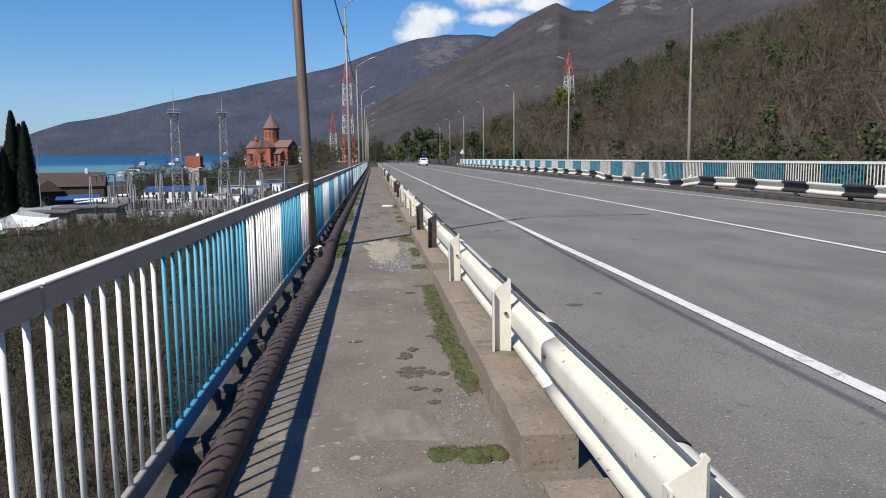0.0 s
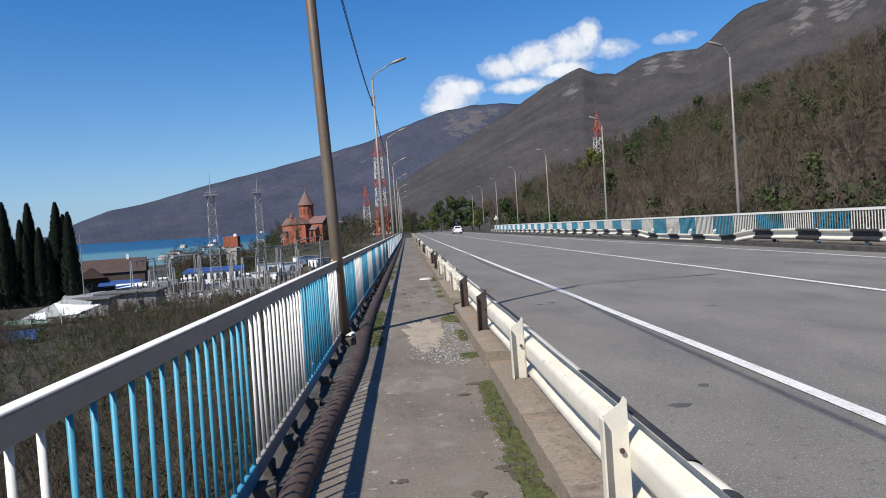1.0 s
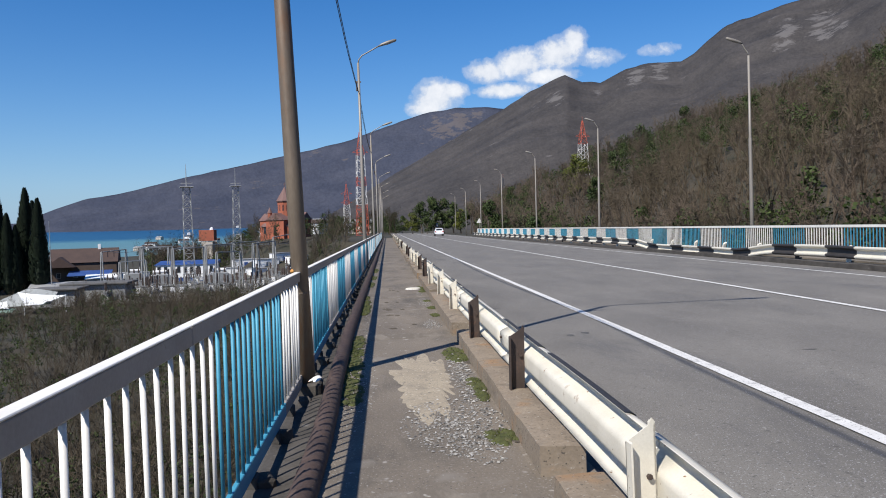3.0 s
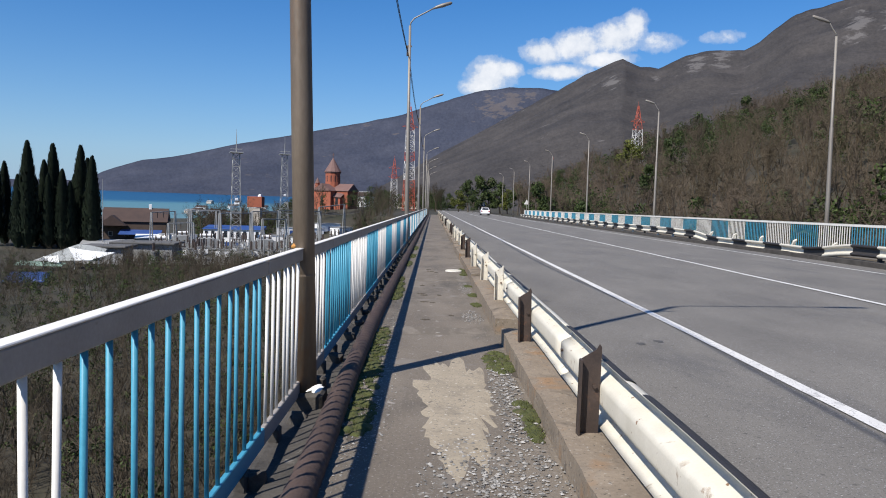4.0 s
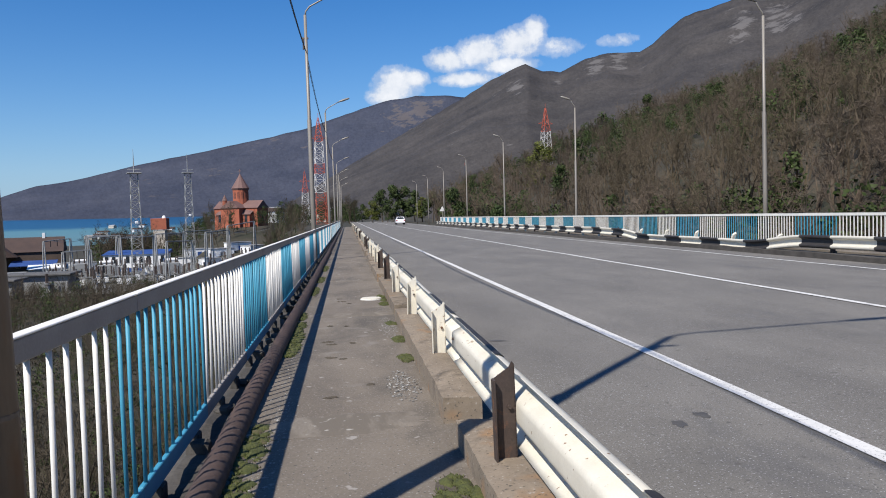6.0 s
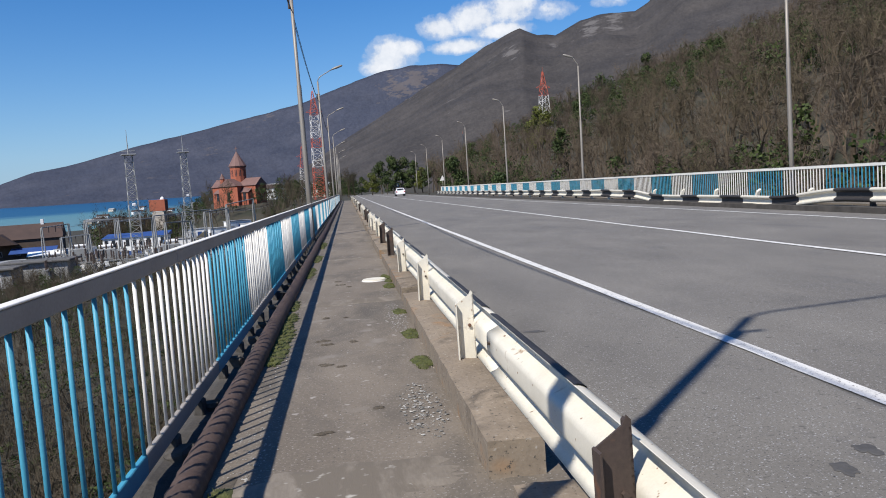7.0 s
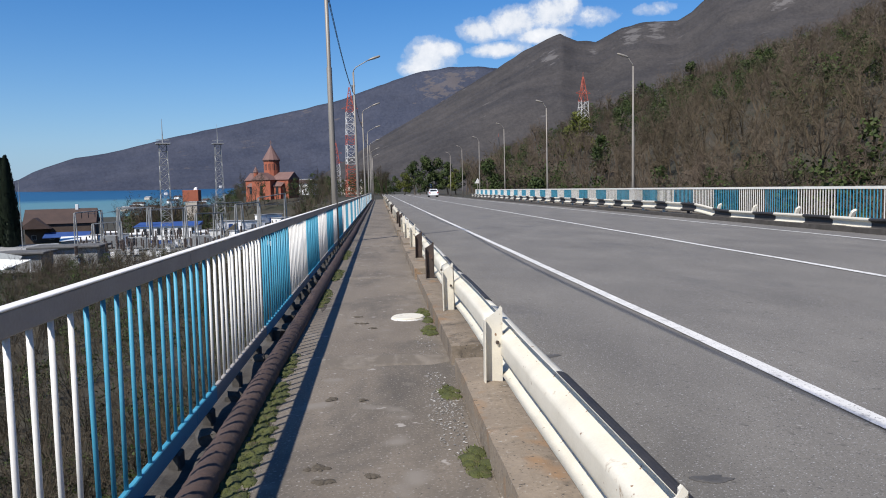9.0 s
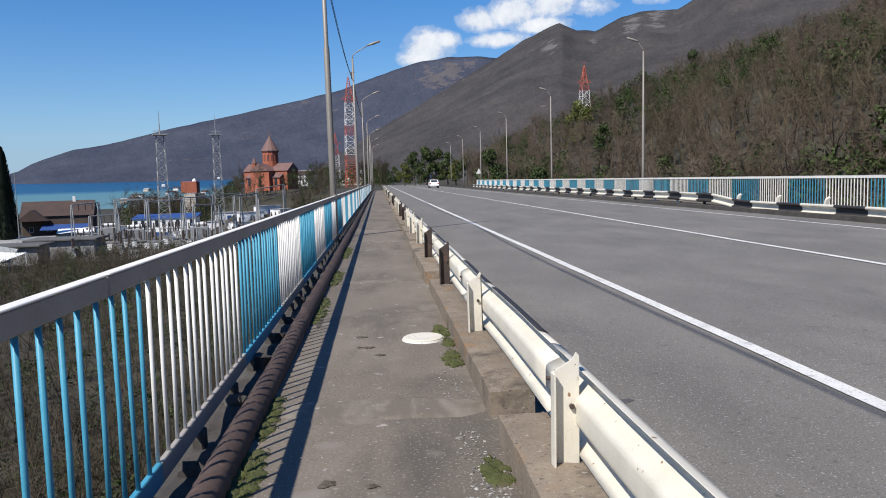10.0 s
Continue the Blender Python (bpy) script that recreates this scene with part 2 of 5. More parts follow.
def part(name, m, material, parent, label="", smooth=False):
    """One mesh object under a thing or part; m a Mesh or ready mesh data."""
    ob = new(name, m if isinstance(m, bpy.types.Mesh) else m.mesh(name, material, smooth))
    ob.parent = parent
    if label:
        ob["label"] = label
    return ob


def thing(name, label, category, at=None, group="", kind=""):
    """An empty at a thing's base, which parents its parts."""
    e = new(name)
    e.empty_display_size = 0.1
    e.matrix_basis = at or Matrix()
    return tagged(e, label, category, group, kind)


def solid(name, m, material, label, category, group="", kind="", at=None, smooth=False):
    """A thing or piece of the setting that is a single mesh."""
    ob = new(name, m.mesh(name, material, smooth))
    ob.matrix_basis = at or Matrix()
    return tagged(ob, label, category, group, kind)


def wave(x, seed=0.0):
    return noise.noise(Vector((x, seed * 7.31, seed * 1.7)))


R = random.Random(7)
NEAR, FAR = -6.0, 128.0          # ends of the bridge that the walk shows
RAIL_X, RAIL_H = -1.0, 1.068
RIGHT_X, RIGHT_Z = 15.25, 0.1

# ---- the deck ----
deck = Mesh()
deck.box(-1.12, 16.0, NEAR - 3, FAR + 2, -1.1, -0.32)
solid("bridge_deck", deck, dark_concrete, "grey concrete bridge deck slab under the road", "bridge deck", kind="structure")

road = Mesh()
ys = [NEAR - 3 + i * 1.0 for i in range(int(FAR - NEAR + 150))]
xs = [1.0, 1.5, 2.2, 2.9, 4.0, 5.6, 7.2, 9.0, 10.8, 12.6, 14.3]


def road_z(x):
    return -0.014 * max(0.0, x - 2.9)


for y in ys:
    for x in xs:
        road.v.append((x, y, road_z(x) - 0.012 + 0.006 * wave(x * 0.5, 1) + 0.006 * noise.noise(Vector((x * .4, y * .3, 3)))))
w = len(xs)
for j in range(len(ys) - 1):
    for i in range(w - 1):
        a = j * w + i
        road.f.append((a, a + 1, a + w + 1, a + w))
road_ob = solid("road", road, asphalt, "worn grey asphalt road with fine cracks and dark stains", "road", kind="structure", smooth=True)


def road_line(x, width, y0, y1, name="road_marking", mat=None):
    m = Mesh()
    n = int((y1 - y0) / 0.5)
    for i in range(n + 1):
        y = y0 + (y1 - y0) * i / n
        for s in (-1, 1):
            xx = x + s * (width / 2 + 0.006 * wave(y * 2.3, s + x))
            m.v.append((xx, y, road_z(xx) - 0.002 + 0.006 * wave(xx * 0.5, 1) + 0.006 * noise.noise(Vector((xx * .4, y * .3, 3))) + 0.000))
    for i in range(n):
        m.f.append((2 * i, 2 * i + 1, 2 * i + 3, 2 * i + 2))
    return solid(name, m, mat or line_paint, "worn white painted line on the asphalt road", "road marking", kind="structure")


road_line(3.05, 0.135, NEAR, FAR + 130)
road_line(7.75, 0.14, NEAR, FAR + 130)
road_line(12.6, 0.13, NEAR, FAR + 130)


# ---- railings ----
SECTION, SECTION_0 = 2.8, 2.38
BARS = 17
# where the bars change colour; blue begins at the first
PANELS = [-5.4, -3.1, -0.8, 1.45, 3.75, 6.13, 8.5, 10.76, 13.18, 15.33, 17.5, 19.75, 22.05] + [24.33 + 2.29 * k for k in range(50)]


def blue_at(y):
    return sum(p <= y for p in PANELS) % 2 == 1


bar_meshes = {}
for colour, mat in (("blue", rail_blue), ("white", rail_white)):
    bar_meshes[colour] = []
    for i in range(4):
        m = Mesh()
        bow = 0.006 * (i - 1.5)
        m.tube([(0.002 * i, 0, 0.075), (0, bow, 0.5), (0.0, 0.2 * bow, 0.995)], 0.0115, 6)
        bar_meshes[colour].append(m.mesh("bar", mat, True))


def railing(x, y0, out, near, first):
    """A section of railing from y0, its bars with their own meshes where the walk passes close."""
    t = thing("railing_section", "bridge railing with white and sky-blue bars and flat handrail" if near else
              "distant stretch of bridge railing painted in white and sky-blue panels", "railing", pose(x, y0, RIGHT_Z if x > 0 else 0.0), "railing sections")
    # left channel painted in its shade, the sunlit cap kept cream
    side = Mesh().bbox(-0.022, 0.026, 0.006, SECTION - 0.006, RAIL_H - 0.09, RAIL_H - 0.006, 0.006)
    rail = part("handrail", side, rail_shade if x < 0 else rail_grey, t, "steel channel with its side shade painted brown-grey" if x < 0 else "")
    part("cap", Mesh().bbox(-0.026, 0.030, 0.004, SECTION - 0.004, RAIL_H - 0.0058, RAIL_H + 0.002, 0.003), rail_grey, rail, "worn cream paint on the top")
    cuts = [0.0] + [c for c in (p - y0 for p in PANELS) if 0.02 < c < SECTION - 0.02] + [SECTION]
    for a, b in zip(cuts, cuts[1:]):
        m = Mesh().bbox(-0.016, 0.016, a + 0.002, b - 0.002, -0.025, 0.083, 0.005)
        # lower rail of left white panels also has its shade painted in
        part("bottom_rail", m, rail_blue if blue_at(y0 + (a + b) / 2) else rail_shade if x < 0 else rail_white, t)
    rest = {True: Mesh(), False: Mesh()}
    for i in range(BARS):
        y = (i + 0.5) * SECTION / BARS + R.uniform(-0.008, 0.008)
        b = blue_at(y0 + y)
        if near:
            o = part("bar", bar_meshes["blue" if b else "white"][R.randrange(4)], None, t)
            o.matrix_basis = pose(0, y, 0, R.uniform(-0.5, 0.5), R.uniform(-0.3, 0.3), R.choice((0, 180)))
        else:
            rest[b].box(-0.011, 0.011, y - 0.011, y + 0.011, 0.08, RAIL_H - 0.08)
    for b, m in rest.items():
        if m.v:
            part("railing_infill", m, rail_blue if b else rail_white, t)["kind"] = "stuff"
    for y in (0.35, 1.35, 2.35):
        # feet take the dark tone too, as shade painted under the rail
        m = Mesh().bbox(-0.035, 0.035, y - 0.06, y + 0.06, -0.14, -0.02, 0.01)
        part("foot", m, dark_concrete, t)
    return t


k0 = -3
for k in range(k0, 46):
    y = SECTION_0 + SECTION * k
    railing(RAIL_X, y, -1, k < 13, k == k0)
for k in range(-2, 46):
    y = SECTION_0 + SECTION * k
    railing(RIGHT_X, y, 1, False, False)


# ---- lamp posts ----
def lamp_post(x, y, height, reach, rise, side, mat, lean=0.0, yellow=False, z=0.0):
    t = thing("street_lamp", "tall weathered steel street lamp with bent arm beside the railing", "street lamp",
              pose(x, y, z, 0, lean, 0), "street lamps along the bridge")
    m = Mesh().tube([(0, 0, -0.4), (0, 0, 2.0), (0, 0, 2.05), (0, 0, height * 0.575), (0, 0, height * 0.575 + 0.06), (0, 0, height)],
                    [0.082, 0.080, 0.080, 0.072, 0.056, 0.048], 16)
    part("pole", m, mat, t, smooth=True)
    pts = [(0, 0, height - 0.05), (0.03 * side, 0, height + 0.12), (0.16 * side, 0, height + 0.28)]
    pts += [(side * (0.16 + (reach - 0.5 - 0.16) * i / 3), 0, height + 0.28 + (rise - 0.5) * i / 3) for i in (1, 2, 3)]
    part("arm", Mesh().tube(pts, 0.026, 8), mat, t, smooth=True)
    e = pts[-1]
    head = Mesh()
    head.tube([(e[0] - 0.05 * side, 0, e[2] - 0.03), (e[0] + 0.08 * side, 0, e[2] + 0.03), (e[0] + 0.3 * side, 0, e[2] + 0.1), (e[0] + 0.62 * side, 0, e[2] + 0.2), (e[0] + 0.68 * side, 0, e[2] + 0.22)],
              [0.03, 0.055, 0.075, 0.06, 0.02], 8)
    part("lamp_head", head, pole_pale, t, "grey lamp head", smooth=True)
    base = Mesh().bbox(-0.14, 0.14, -0.14, 0.14, -0.3, 0.0, 0.02)
    part("base_plate", base, dark_concrete, t)
    if yellow:
        part("paint_patch", Mesh().bbox(-0.085, -0.035, -0.068, -0.02, RAIL_H - 0.012, RAIL_H + 0.035, 0.018), mat_orange, t, "orange paint daub")
        part("band", Mesh().tube([(0, 0, 0.86), (0, 0, 0.875)], [0.0825, 0.0825], 16), pole_mat, t)
    return t


mat_orange = surface("orange_paint", [(0.3, (0.42, 0.18, 0.04)), (0.7, (0.55, 0.27, 0.07))], 20, 0.7, 0.2, 90)
LAMP_STEP = 23.2
LEFT_LAMPS = [12.0 + LAMP_STEP * k for k in range(8)]
for k, y in enumerate(LEFT_LAMPS):
    lamp_post(-0.95 if k == 0 else -1.03, y, 8.2, 2.6 if k == 0 else 1.4, 1.15 if k == 0 else 0.9, 1, pole_mat if k == 0 else pole_pale, (-1.8, -0.4, -0.4)[k] if k < 3 else R.uniform(-0.4, 0.4), k == 0)
for k in range(-1, 7):
    lamp_post(RIGHT_X + 0.2, 35.6 + 23.0 * k, 8.3, 0.8, 0.75, -1, pole_pale, R.uniform(-0.3, 0.3), False, RIGHT_Z)


def road_top(x, y):
    return road_z(x) - 0.012 + 0.006 * wave(x * 0.5, 1) + 0.006 * noise.noise(Vector((x * .4, y * .3, 3)))


# ---- far land and woods ----
def interp(pts, a):
    return float(np.interp(a, [p[0] for p in pts], [p[1] for p in pts]))


def smooth01(t):
    t = min(1, max(0, t))
    return t * t * (3 - 2 * t)


HILL = ((3.64, 0.28), (7.43, -0.45), (8.85, 1.18), (12.16, 2.73), (15.95, 4.19), (20.69, 5.49), (24.48, 6.85), (30.16, 8.11), (34.42, 9.57), (39.63, 11.99), (56.67, 15.58), (85.08, 17.77), (141.9, 8.89), (170.31, 1.6))


def hill_span(az):
    """Where the wooded slope to the right of the bridge begins and crests, seen from the walk."""
    foot = 26 / max(0.16, math.sin(radians(min(az, 90))))
    return foot, max(foot + 60, 359 - 2.2 * min(az, 60))


def ground_z(x, y):
    """The valley floor left of the bridge, the wooded slope right of it, the bank at its far end."""
    r, az = math.hypot(x, y - 7), math.degrees(math.atan2(x, y - 7))
    z = -12.5 + r * (0.0042 + 0.00018 * min(20, max(-25, az)))
    z += 11.0 * smooth01((y - 216) / 58) * smooth01((az + 12.9) / 3.8)
    z -= 7.0 * smooth01((r - 370) / 475) * smooth01((-az - 7.7) / 7.6)
    z += 9.0 * smooth01((r - 444) / 422) * smooth01((az + 11.5) / 7.6)
    if az > 3.65:
        f, c = hill_span(az)
        top = 1.5 + c * math.tan(radians(interp(HILL, az)))
        t = (r - f) / (c - f)
        z += (top - z) * (min(1, max(0, t)) ** 0.8 if t < 1 else 1.0)
        if t > 1:
            z = top - 0.02 * (r - c)
    end = smooth01((y - 116) / 22) * smooth01((26 - abs(x - 7)) / 9)
    z = z * (1 - end) + (-0.35) * end
    return z + 1.0 * noise.noise(Vector((x * 0.03, y * 0.03, 0))) * (1 - end)


def build_ground():
    m = Mesh()
    rs = [0.0] + [6 * 1.062 ** i for i in range(98)]
    azs = [-180 + 3 * i for i in range(40)] + [-60 + 1.0 * i for i in range(140)] + [80 + 3 * i for i in range(34)]
    for r in rs:
        for a in azs:
            x, y = r * math.sin(radians(a)), 7 + r * math.cos(radians(a))
            z = ground_z(x, y)
            if -3 < x < 17 and y < 130:
                z = min(z, -8)
            m.v.append((x, y, z))
    n = len(azs)
    for j in range(len(rs) - 1):
        for i in range(n):
            a, b = j * n + i, j * n + (i + 1) % n
            m.f.append((a, b, b + n, a + n))
    return solid("ground", m, earth, "brown-green scrubby ground of the valley and hillside", "ground", kind="structure", smooth=True)


earth = surface("scrubby_earth", [(0.3, (0.023, 0.020, 0.013)), (0.7, (0.064, 0.055, 0.036))], 0.12, 0.95, 0.6, 2.5, stain=(0.022, 0.024, 0.012), stain_scale=0.06, stain_at=(0.48, 0.62), bump_size=0.3)
build_ground()


RIDGES = {}


def ridge(name, crest, far, near, foot_z, material, label, rough, seed, steps=150, rows=26):
    """A mountain side: rises from foot_z at the near distance to the crest line at the far one."""
    m = Mesh()
    a0, a1 = crest[0][0], crest[-1][0]
    for j in range(rows + 3):
        t = j / rows
        for i in range(steps + 1):
            a = a0 + (a1 - a0) * i / steps
            top = 1.5 + far * math.tan(radians(interp(crest, a)))
            r = near + (far - near) * t
            x, y = r * math.sin(radians(a)), 7 + r * math.cos(radians(a))
            z = foot_z + (top - foot_z) * min(t, 1) ** 1.15
            if t > 1:
                z = top - (t - 1) * 3 * (top - foot_z)
            g = noise.fractal(Vector((x / far * 7, y / far * 7, seed)), 0.9, 2.1, 6)
            ridged = 1 - abs(noise.noise(Vector((x / far * 9 + seed, y / far * 4, seed * 2))))
            z += (top - foot_z) * rough * (g * 0.6 + (ridged - 0.75) * 0.8) * (1 - 0.75 * smooth01((t - 0.8) / 0.2)) * smooth01(t * 4)
            z += (top - foot_z) * 0.008 * noise.noise(Vector((x / far * 60, y / far * 60, seed + 4)))
            m.v.append((x, y, z))
    w = steps + 1
    RIDGES[name] = (m.v[:], w, rows)
    for j in range(rows + 2):
        for i in range(steps):
            k = j * w + i
            m.f.append((k, k + 1, k + w + 1, k + w))
    return solid(name, m, material, label, "mountain", kind="structure", smooth=True)


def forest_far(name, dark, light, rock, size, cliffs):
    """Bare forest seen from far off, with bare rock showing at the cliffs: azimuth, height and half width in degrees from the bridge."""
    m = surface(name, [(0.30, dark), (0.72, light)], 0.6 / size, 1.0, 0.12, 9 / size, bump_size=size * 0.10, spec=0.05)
    t = m.node_tree
    n = Nodes(t, True)
    p = next(q for q in t.nodes if q.type == "BSDF_PRINCIPLED")
    col = p.inputs["Base Color"].links[0].from_socket
    pos = n.add("ShaderNodeNewGeometry").outputs["Position"]
    way = n.add("ShaderNodeVectorMath", {0: n.add("ShaderNodeVectorMath", {0: pos, 1: (0, 7, 1.5)}, operation="SUBTRACT").outputs[0]}, operation="NORMALIZE").outputs[0]
    grain = n.math("ADD", n.noise(pos, 2.2 / size, 6.0, 0.7), n.math("MULTIPLY", n.noise(pos, 0.5 / size, 2.0), 0.5))
    fleck = n.math("ADD", n.math("MULTIPLY", n.noise(way, 330.0, 3.0, 0.7), 0.6), n.math("MULTIPLY", n.noise(way, 60.0, 4.0, 0.6), 0.4))
    col = n.mix(1.0, col, n.ramp(fleck, [(0.36, 0.84), (0.64, 1.14)]), "MULTIPLY")
    mask = None
    for a, e, w in cliffs:
        d = Vector((math.sin(radians(a)) * math.cos(radians(e)), math.cos(radians(a)) * math.cos(radians(e)), math.sin(radians(e))))
        away = n.add("ShaderNodeVectorMath", {0: way, 1: tuple(d)}, operation="DISTANCE").outputs["Value"]
        k = n.math("SUBTRACT", 1.0, n.math("DIVIDE", away, radians(w)))
        mask = k if mask is None else n.math("MAXIMUM", mask, k)
    mask = n.math("MULTIPLY", n.math("MAXIMUM", mask, 0.0), 0.27)
    k = n.ramp(n.math("ADD", grain, mask), [(0.92, 0.0), (1.10, 0.6)])
    t.links.new(n.mix(k, col, rock), p.inputs["Base Color"])
    return m


CREST_FAR = ((-42, 0.9), (-30, 1.0), (-25.2, 1.1), (-24.6, 1.25), (-23.8, 1.72), (-23, 2.05), (-21.2, 2.68), (-19.1, 3.02), (-15.4, 3.97), (-9.9, 5.16), (-5.73, 6.08), (-2.42, 6.87), (1.09, 8.07), (2.79, 8.62), (5.35, 9.0), (7.9, 9.07), (10.27, 8.6), (15, 7))
CREST_MID = ((-4.41, 1.14), (0.61, 4.13), (5.35, 6.74), (9.04, 8.82), (11.41, 10.1), (13.87, 11.1), (15.1, 10.53), (16.43, 10.36), (18.42, 11.19), (20.03, 11.5), (22.2, 11.46), (23.15, 11.94), (25.33, 13.59), (29.31, 14.45), (31.96, 14.87), (35.84, 17.18), (43.42, 19.63), (66.14, 17.02))
# the far ridge's blue-grey holds the distance haze, painted into its base colour
ridge("mountain_far", CREST_FAR, 4300, 2900, -10, forest_far("far_forest_hazed", (0.034, 0.040, 0.060), (0.064, 0.068, 0.088), (0.115, 0.098, 0.09), 130, ((4.21, 7.96, 2.08), (5.73, 8.26, 1.52), (7.24, 8.46, 0.95))),
      "long far mountain ridge of bare forest with blue haze painted in, running down to the sea", 0.05, 3.3)
ridge("mountain_mid", CREST_MID, 2300, 620, -6, forest_far("mid_forest", (0.033, 0.032, 0.034), (0.078, 0.070, 0.065), (0.15, 0.14, 0.135), 75, ((19.08, 10.67, 1.42), (20.69, 10.87, 1.14), (13.11, 9.37, 0.95), (29.21, 12.67, 1.70), (31.58, 13.07, 1.70), (16.24, 9.6, 0.66))),
      "steep mountain with bare brown forest and pale limestone cliffs", 0.055, 8.1, 220, 44)

sea_mat = bpy.data.materials.new("sea")
sea_mat.use_nodes = True
_n = Nodes(sea_mat.node_tree)
_g = _n.add("ShaderNodeNewGeometry").outputs["Position"]
_r = _n.add("ShaderNodeVectorMath", {0: _g}, operation="LENGTH").outputs["Value"]
_r = _n.math("ADD", _r, _n.math("MULTIPLY", _n.noise(_g, 0.004, 3.0), 500.0))
_c = _n.ramp(_n.math("DIVIDE", _r, 4000.0), [(0.2, (0.12, 0.20, 0.20)), (0.42, (0.085, 0.19, 0.215)), (0.50, (0.014, 0.075, 0.15)), (0.9, (0.010, 0.06, 0.14))])
_w = _n.add("ShaderNodeBump", {"Strength": 0.3, "Distance": 0.5, "Height": _n.noise(_g, 0.15, 3.0)})
_p = _n.add("ShaderNodeBsdfPrincipled", {"Base Color": _c, "Roughness": 0.45, "Specular IOR Level": 0.25, "Normal": _w.outputs[0]})
_n.add("ShaderNodeOutputMaterial", {0: _p.outputs[0]})
sea = Mesh()
for j in range(12):
    for i in range(40):
        a, r = radians(-100 + 110 * i / 39), 520 + 3900 * j / 11
        sea.v.append((r * math.sin(a), 7 + r * math.cos(a), -18.5 + (r - 850) * 0.0186))
sea.f += [(j * 40 + i, j * 40 + i + 1, j * 40 + i + 41, j * 40 + i + 40) for j in range(11) for i in range(39)]
solid("sea", sea, sea_mat, "calm blue sea with a band of turquoise shallows", "sea", kind="structure", smooth=True)


# ---- plants: a few grown shapes, set out many times ----
def limb(m, p, d, length, r, depth, rnd, spread):
    n = 3 if depth else 2
    pts, radii, q, dd = [p], [r], Vector(p), Vector(d)
    for i in range(n):
        dd = (dd + Vector((rnd.uniform(-1, 1), rnd.uniform(-1, 1), rnd.uniform(-0.4, 0.8))) * 0.22).normalized()
        q = q + dd * length / n
        pts.append(tuple(q))
        radii.append(r * (1 - 0.62 * (i + 1) / n))
    m.tube(pts, radii, 5 if depth >= 2 else 3, False)
    if depth:
        for i in range(rnd.randint(3, 4) + (depth > 1)):
            t = rnd.uniform(0.35, 1.0)
            k = min(n - 1, int(t * n))
            at = Vector(pts[k]).lerp(Vector(pts[k + 1]), t * n - k)
            out = Vector((rnd.uniform(-1, 1), rnd.uniform(-1, 1), rnd.uniform(0.1, 1.0))).normalized()
            limb(m, tuple(at), (dd * 0.5 + out * spread).normalized(), length * rnd.uniform(0.42, 0.62), radii[k] * 0.62, depth - 1, rnd, spread)


def twig_fans(m, rnd, tips, size, count):
    """Thin slivers round the limbs' ends: the haze of bare twigs."""
    for i in range(count):
        p = Vector(tips[rnd.randrange(len(tips))])
        d = Vector((rnd.uniform(-1, 1), rnd.uniform(-1, 1), rnd.uniform(-0.2, 1.3))).normalized() * size * rnd.uniform(0.5, 1.2)
        s = d.orthogonal().normalized() * size * 0.012
        m.add([p - s, p + s, p + d], [(0, 1, 2)])


def bare_tree(seed, height):
    rnd = random.Random(seed)
    m = Mesh()
    limb(m, (0, 0, -0.4), (0, 0, 1), height * 0.74, height * 0.018, 2, rnd, 0.8)
    tips = [v for v in m.v if v[2] > height * 0.3]
    twig_fans(m, rnd, tips, height * 0.13, 430)
    return m


def leaf_cloud(m, rnd, centre, size, count, leaf):
    for i in range(count):
        d = Vector((rnd.gauss(0, 1), rnd.gauss(0, 1), rnd.gauss(0, 1))).normalized() * rnd.uniform(0.55, 1.0)
        p = Vector(centre) + Vector((d.x * size[0], d.y * size[1], d.z * size[2]))
        a = Vector((rnd.uniform(-1, 1), rnd.uniform(-1, 1), rnd.uniform(-1, 1))).normalized()
        b = a.cross(d + Vector((0.01, 0, 0))).normalized()
        m.add([p - a * leaf, p + b * leaf * 0.7, p + a * leaf, p - b * leaf * 0.7], [(0, 1, 2, 3)])


def evergreen_crown(seed, height, wide=0.3, clumps=12, leaves=34):
    rnd = random.Random(seed)
    m = Mesh()
    for i in range(clumps):
        h = rnd.uniform(0.22, 0.98)
        rr = wide * height * math.sin(math.pi * min(0.97, 0.25 + 0.75 * h)) * rnd.uniform(0.3, 0.9)
        a = rnd.uniform(0, 6.28)
        s = height * rnd.uniform(0.09, 0.17)
        leaf_cloud(m, rnd, (rr * math.cos(a), rr * math.sin(a), h * height), (s, s, s * 0.8), leaves, height * 0.025)
    return m


def cypress_crown(seed, height, wide):
    rnd = random.Random(seed)
    m = Mesh()
    for i in range(1500):
        h = rnd.random() ** 0.8
        rr = wide * (min(1, h * 7) * (1 - h) ** 0.62) * rnd.uniform(0.72, 1.12)
        a = rnd.uniform(0, 6.28)
        p = Vector((rr * math.cos(a), rr * math.sin(a), 0.3 + h * height))
        up = Vector((math.cos(a) * 0.25, math.sin(a) * 0.25, 1)).normalized() * height * 0.045
        s = Vector((-math.sin(a), math.cos(a), 0)) * height * 0.013
        m.add([p - s, p + s, p + up + s * 0.2, p + up - s * 0.2], [(0, 1, 2, 3)])
    m.tube([(0, 0, 0.2), (0, 0, height * 0.15), (0, 0, height * 0.5), (0, 0, height * 0.93)], [wide * 0.3, wide * 0.72, wide * 0.5, wide * 0.06], 9)
    return m


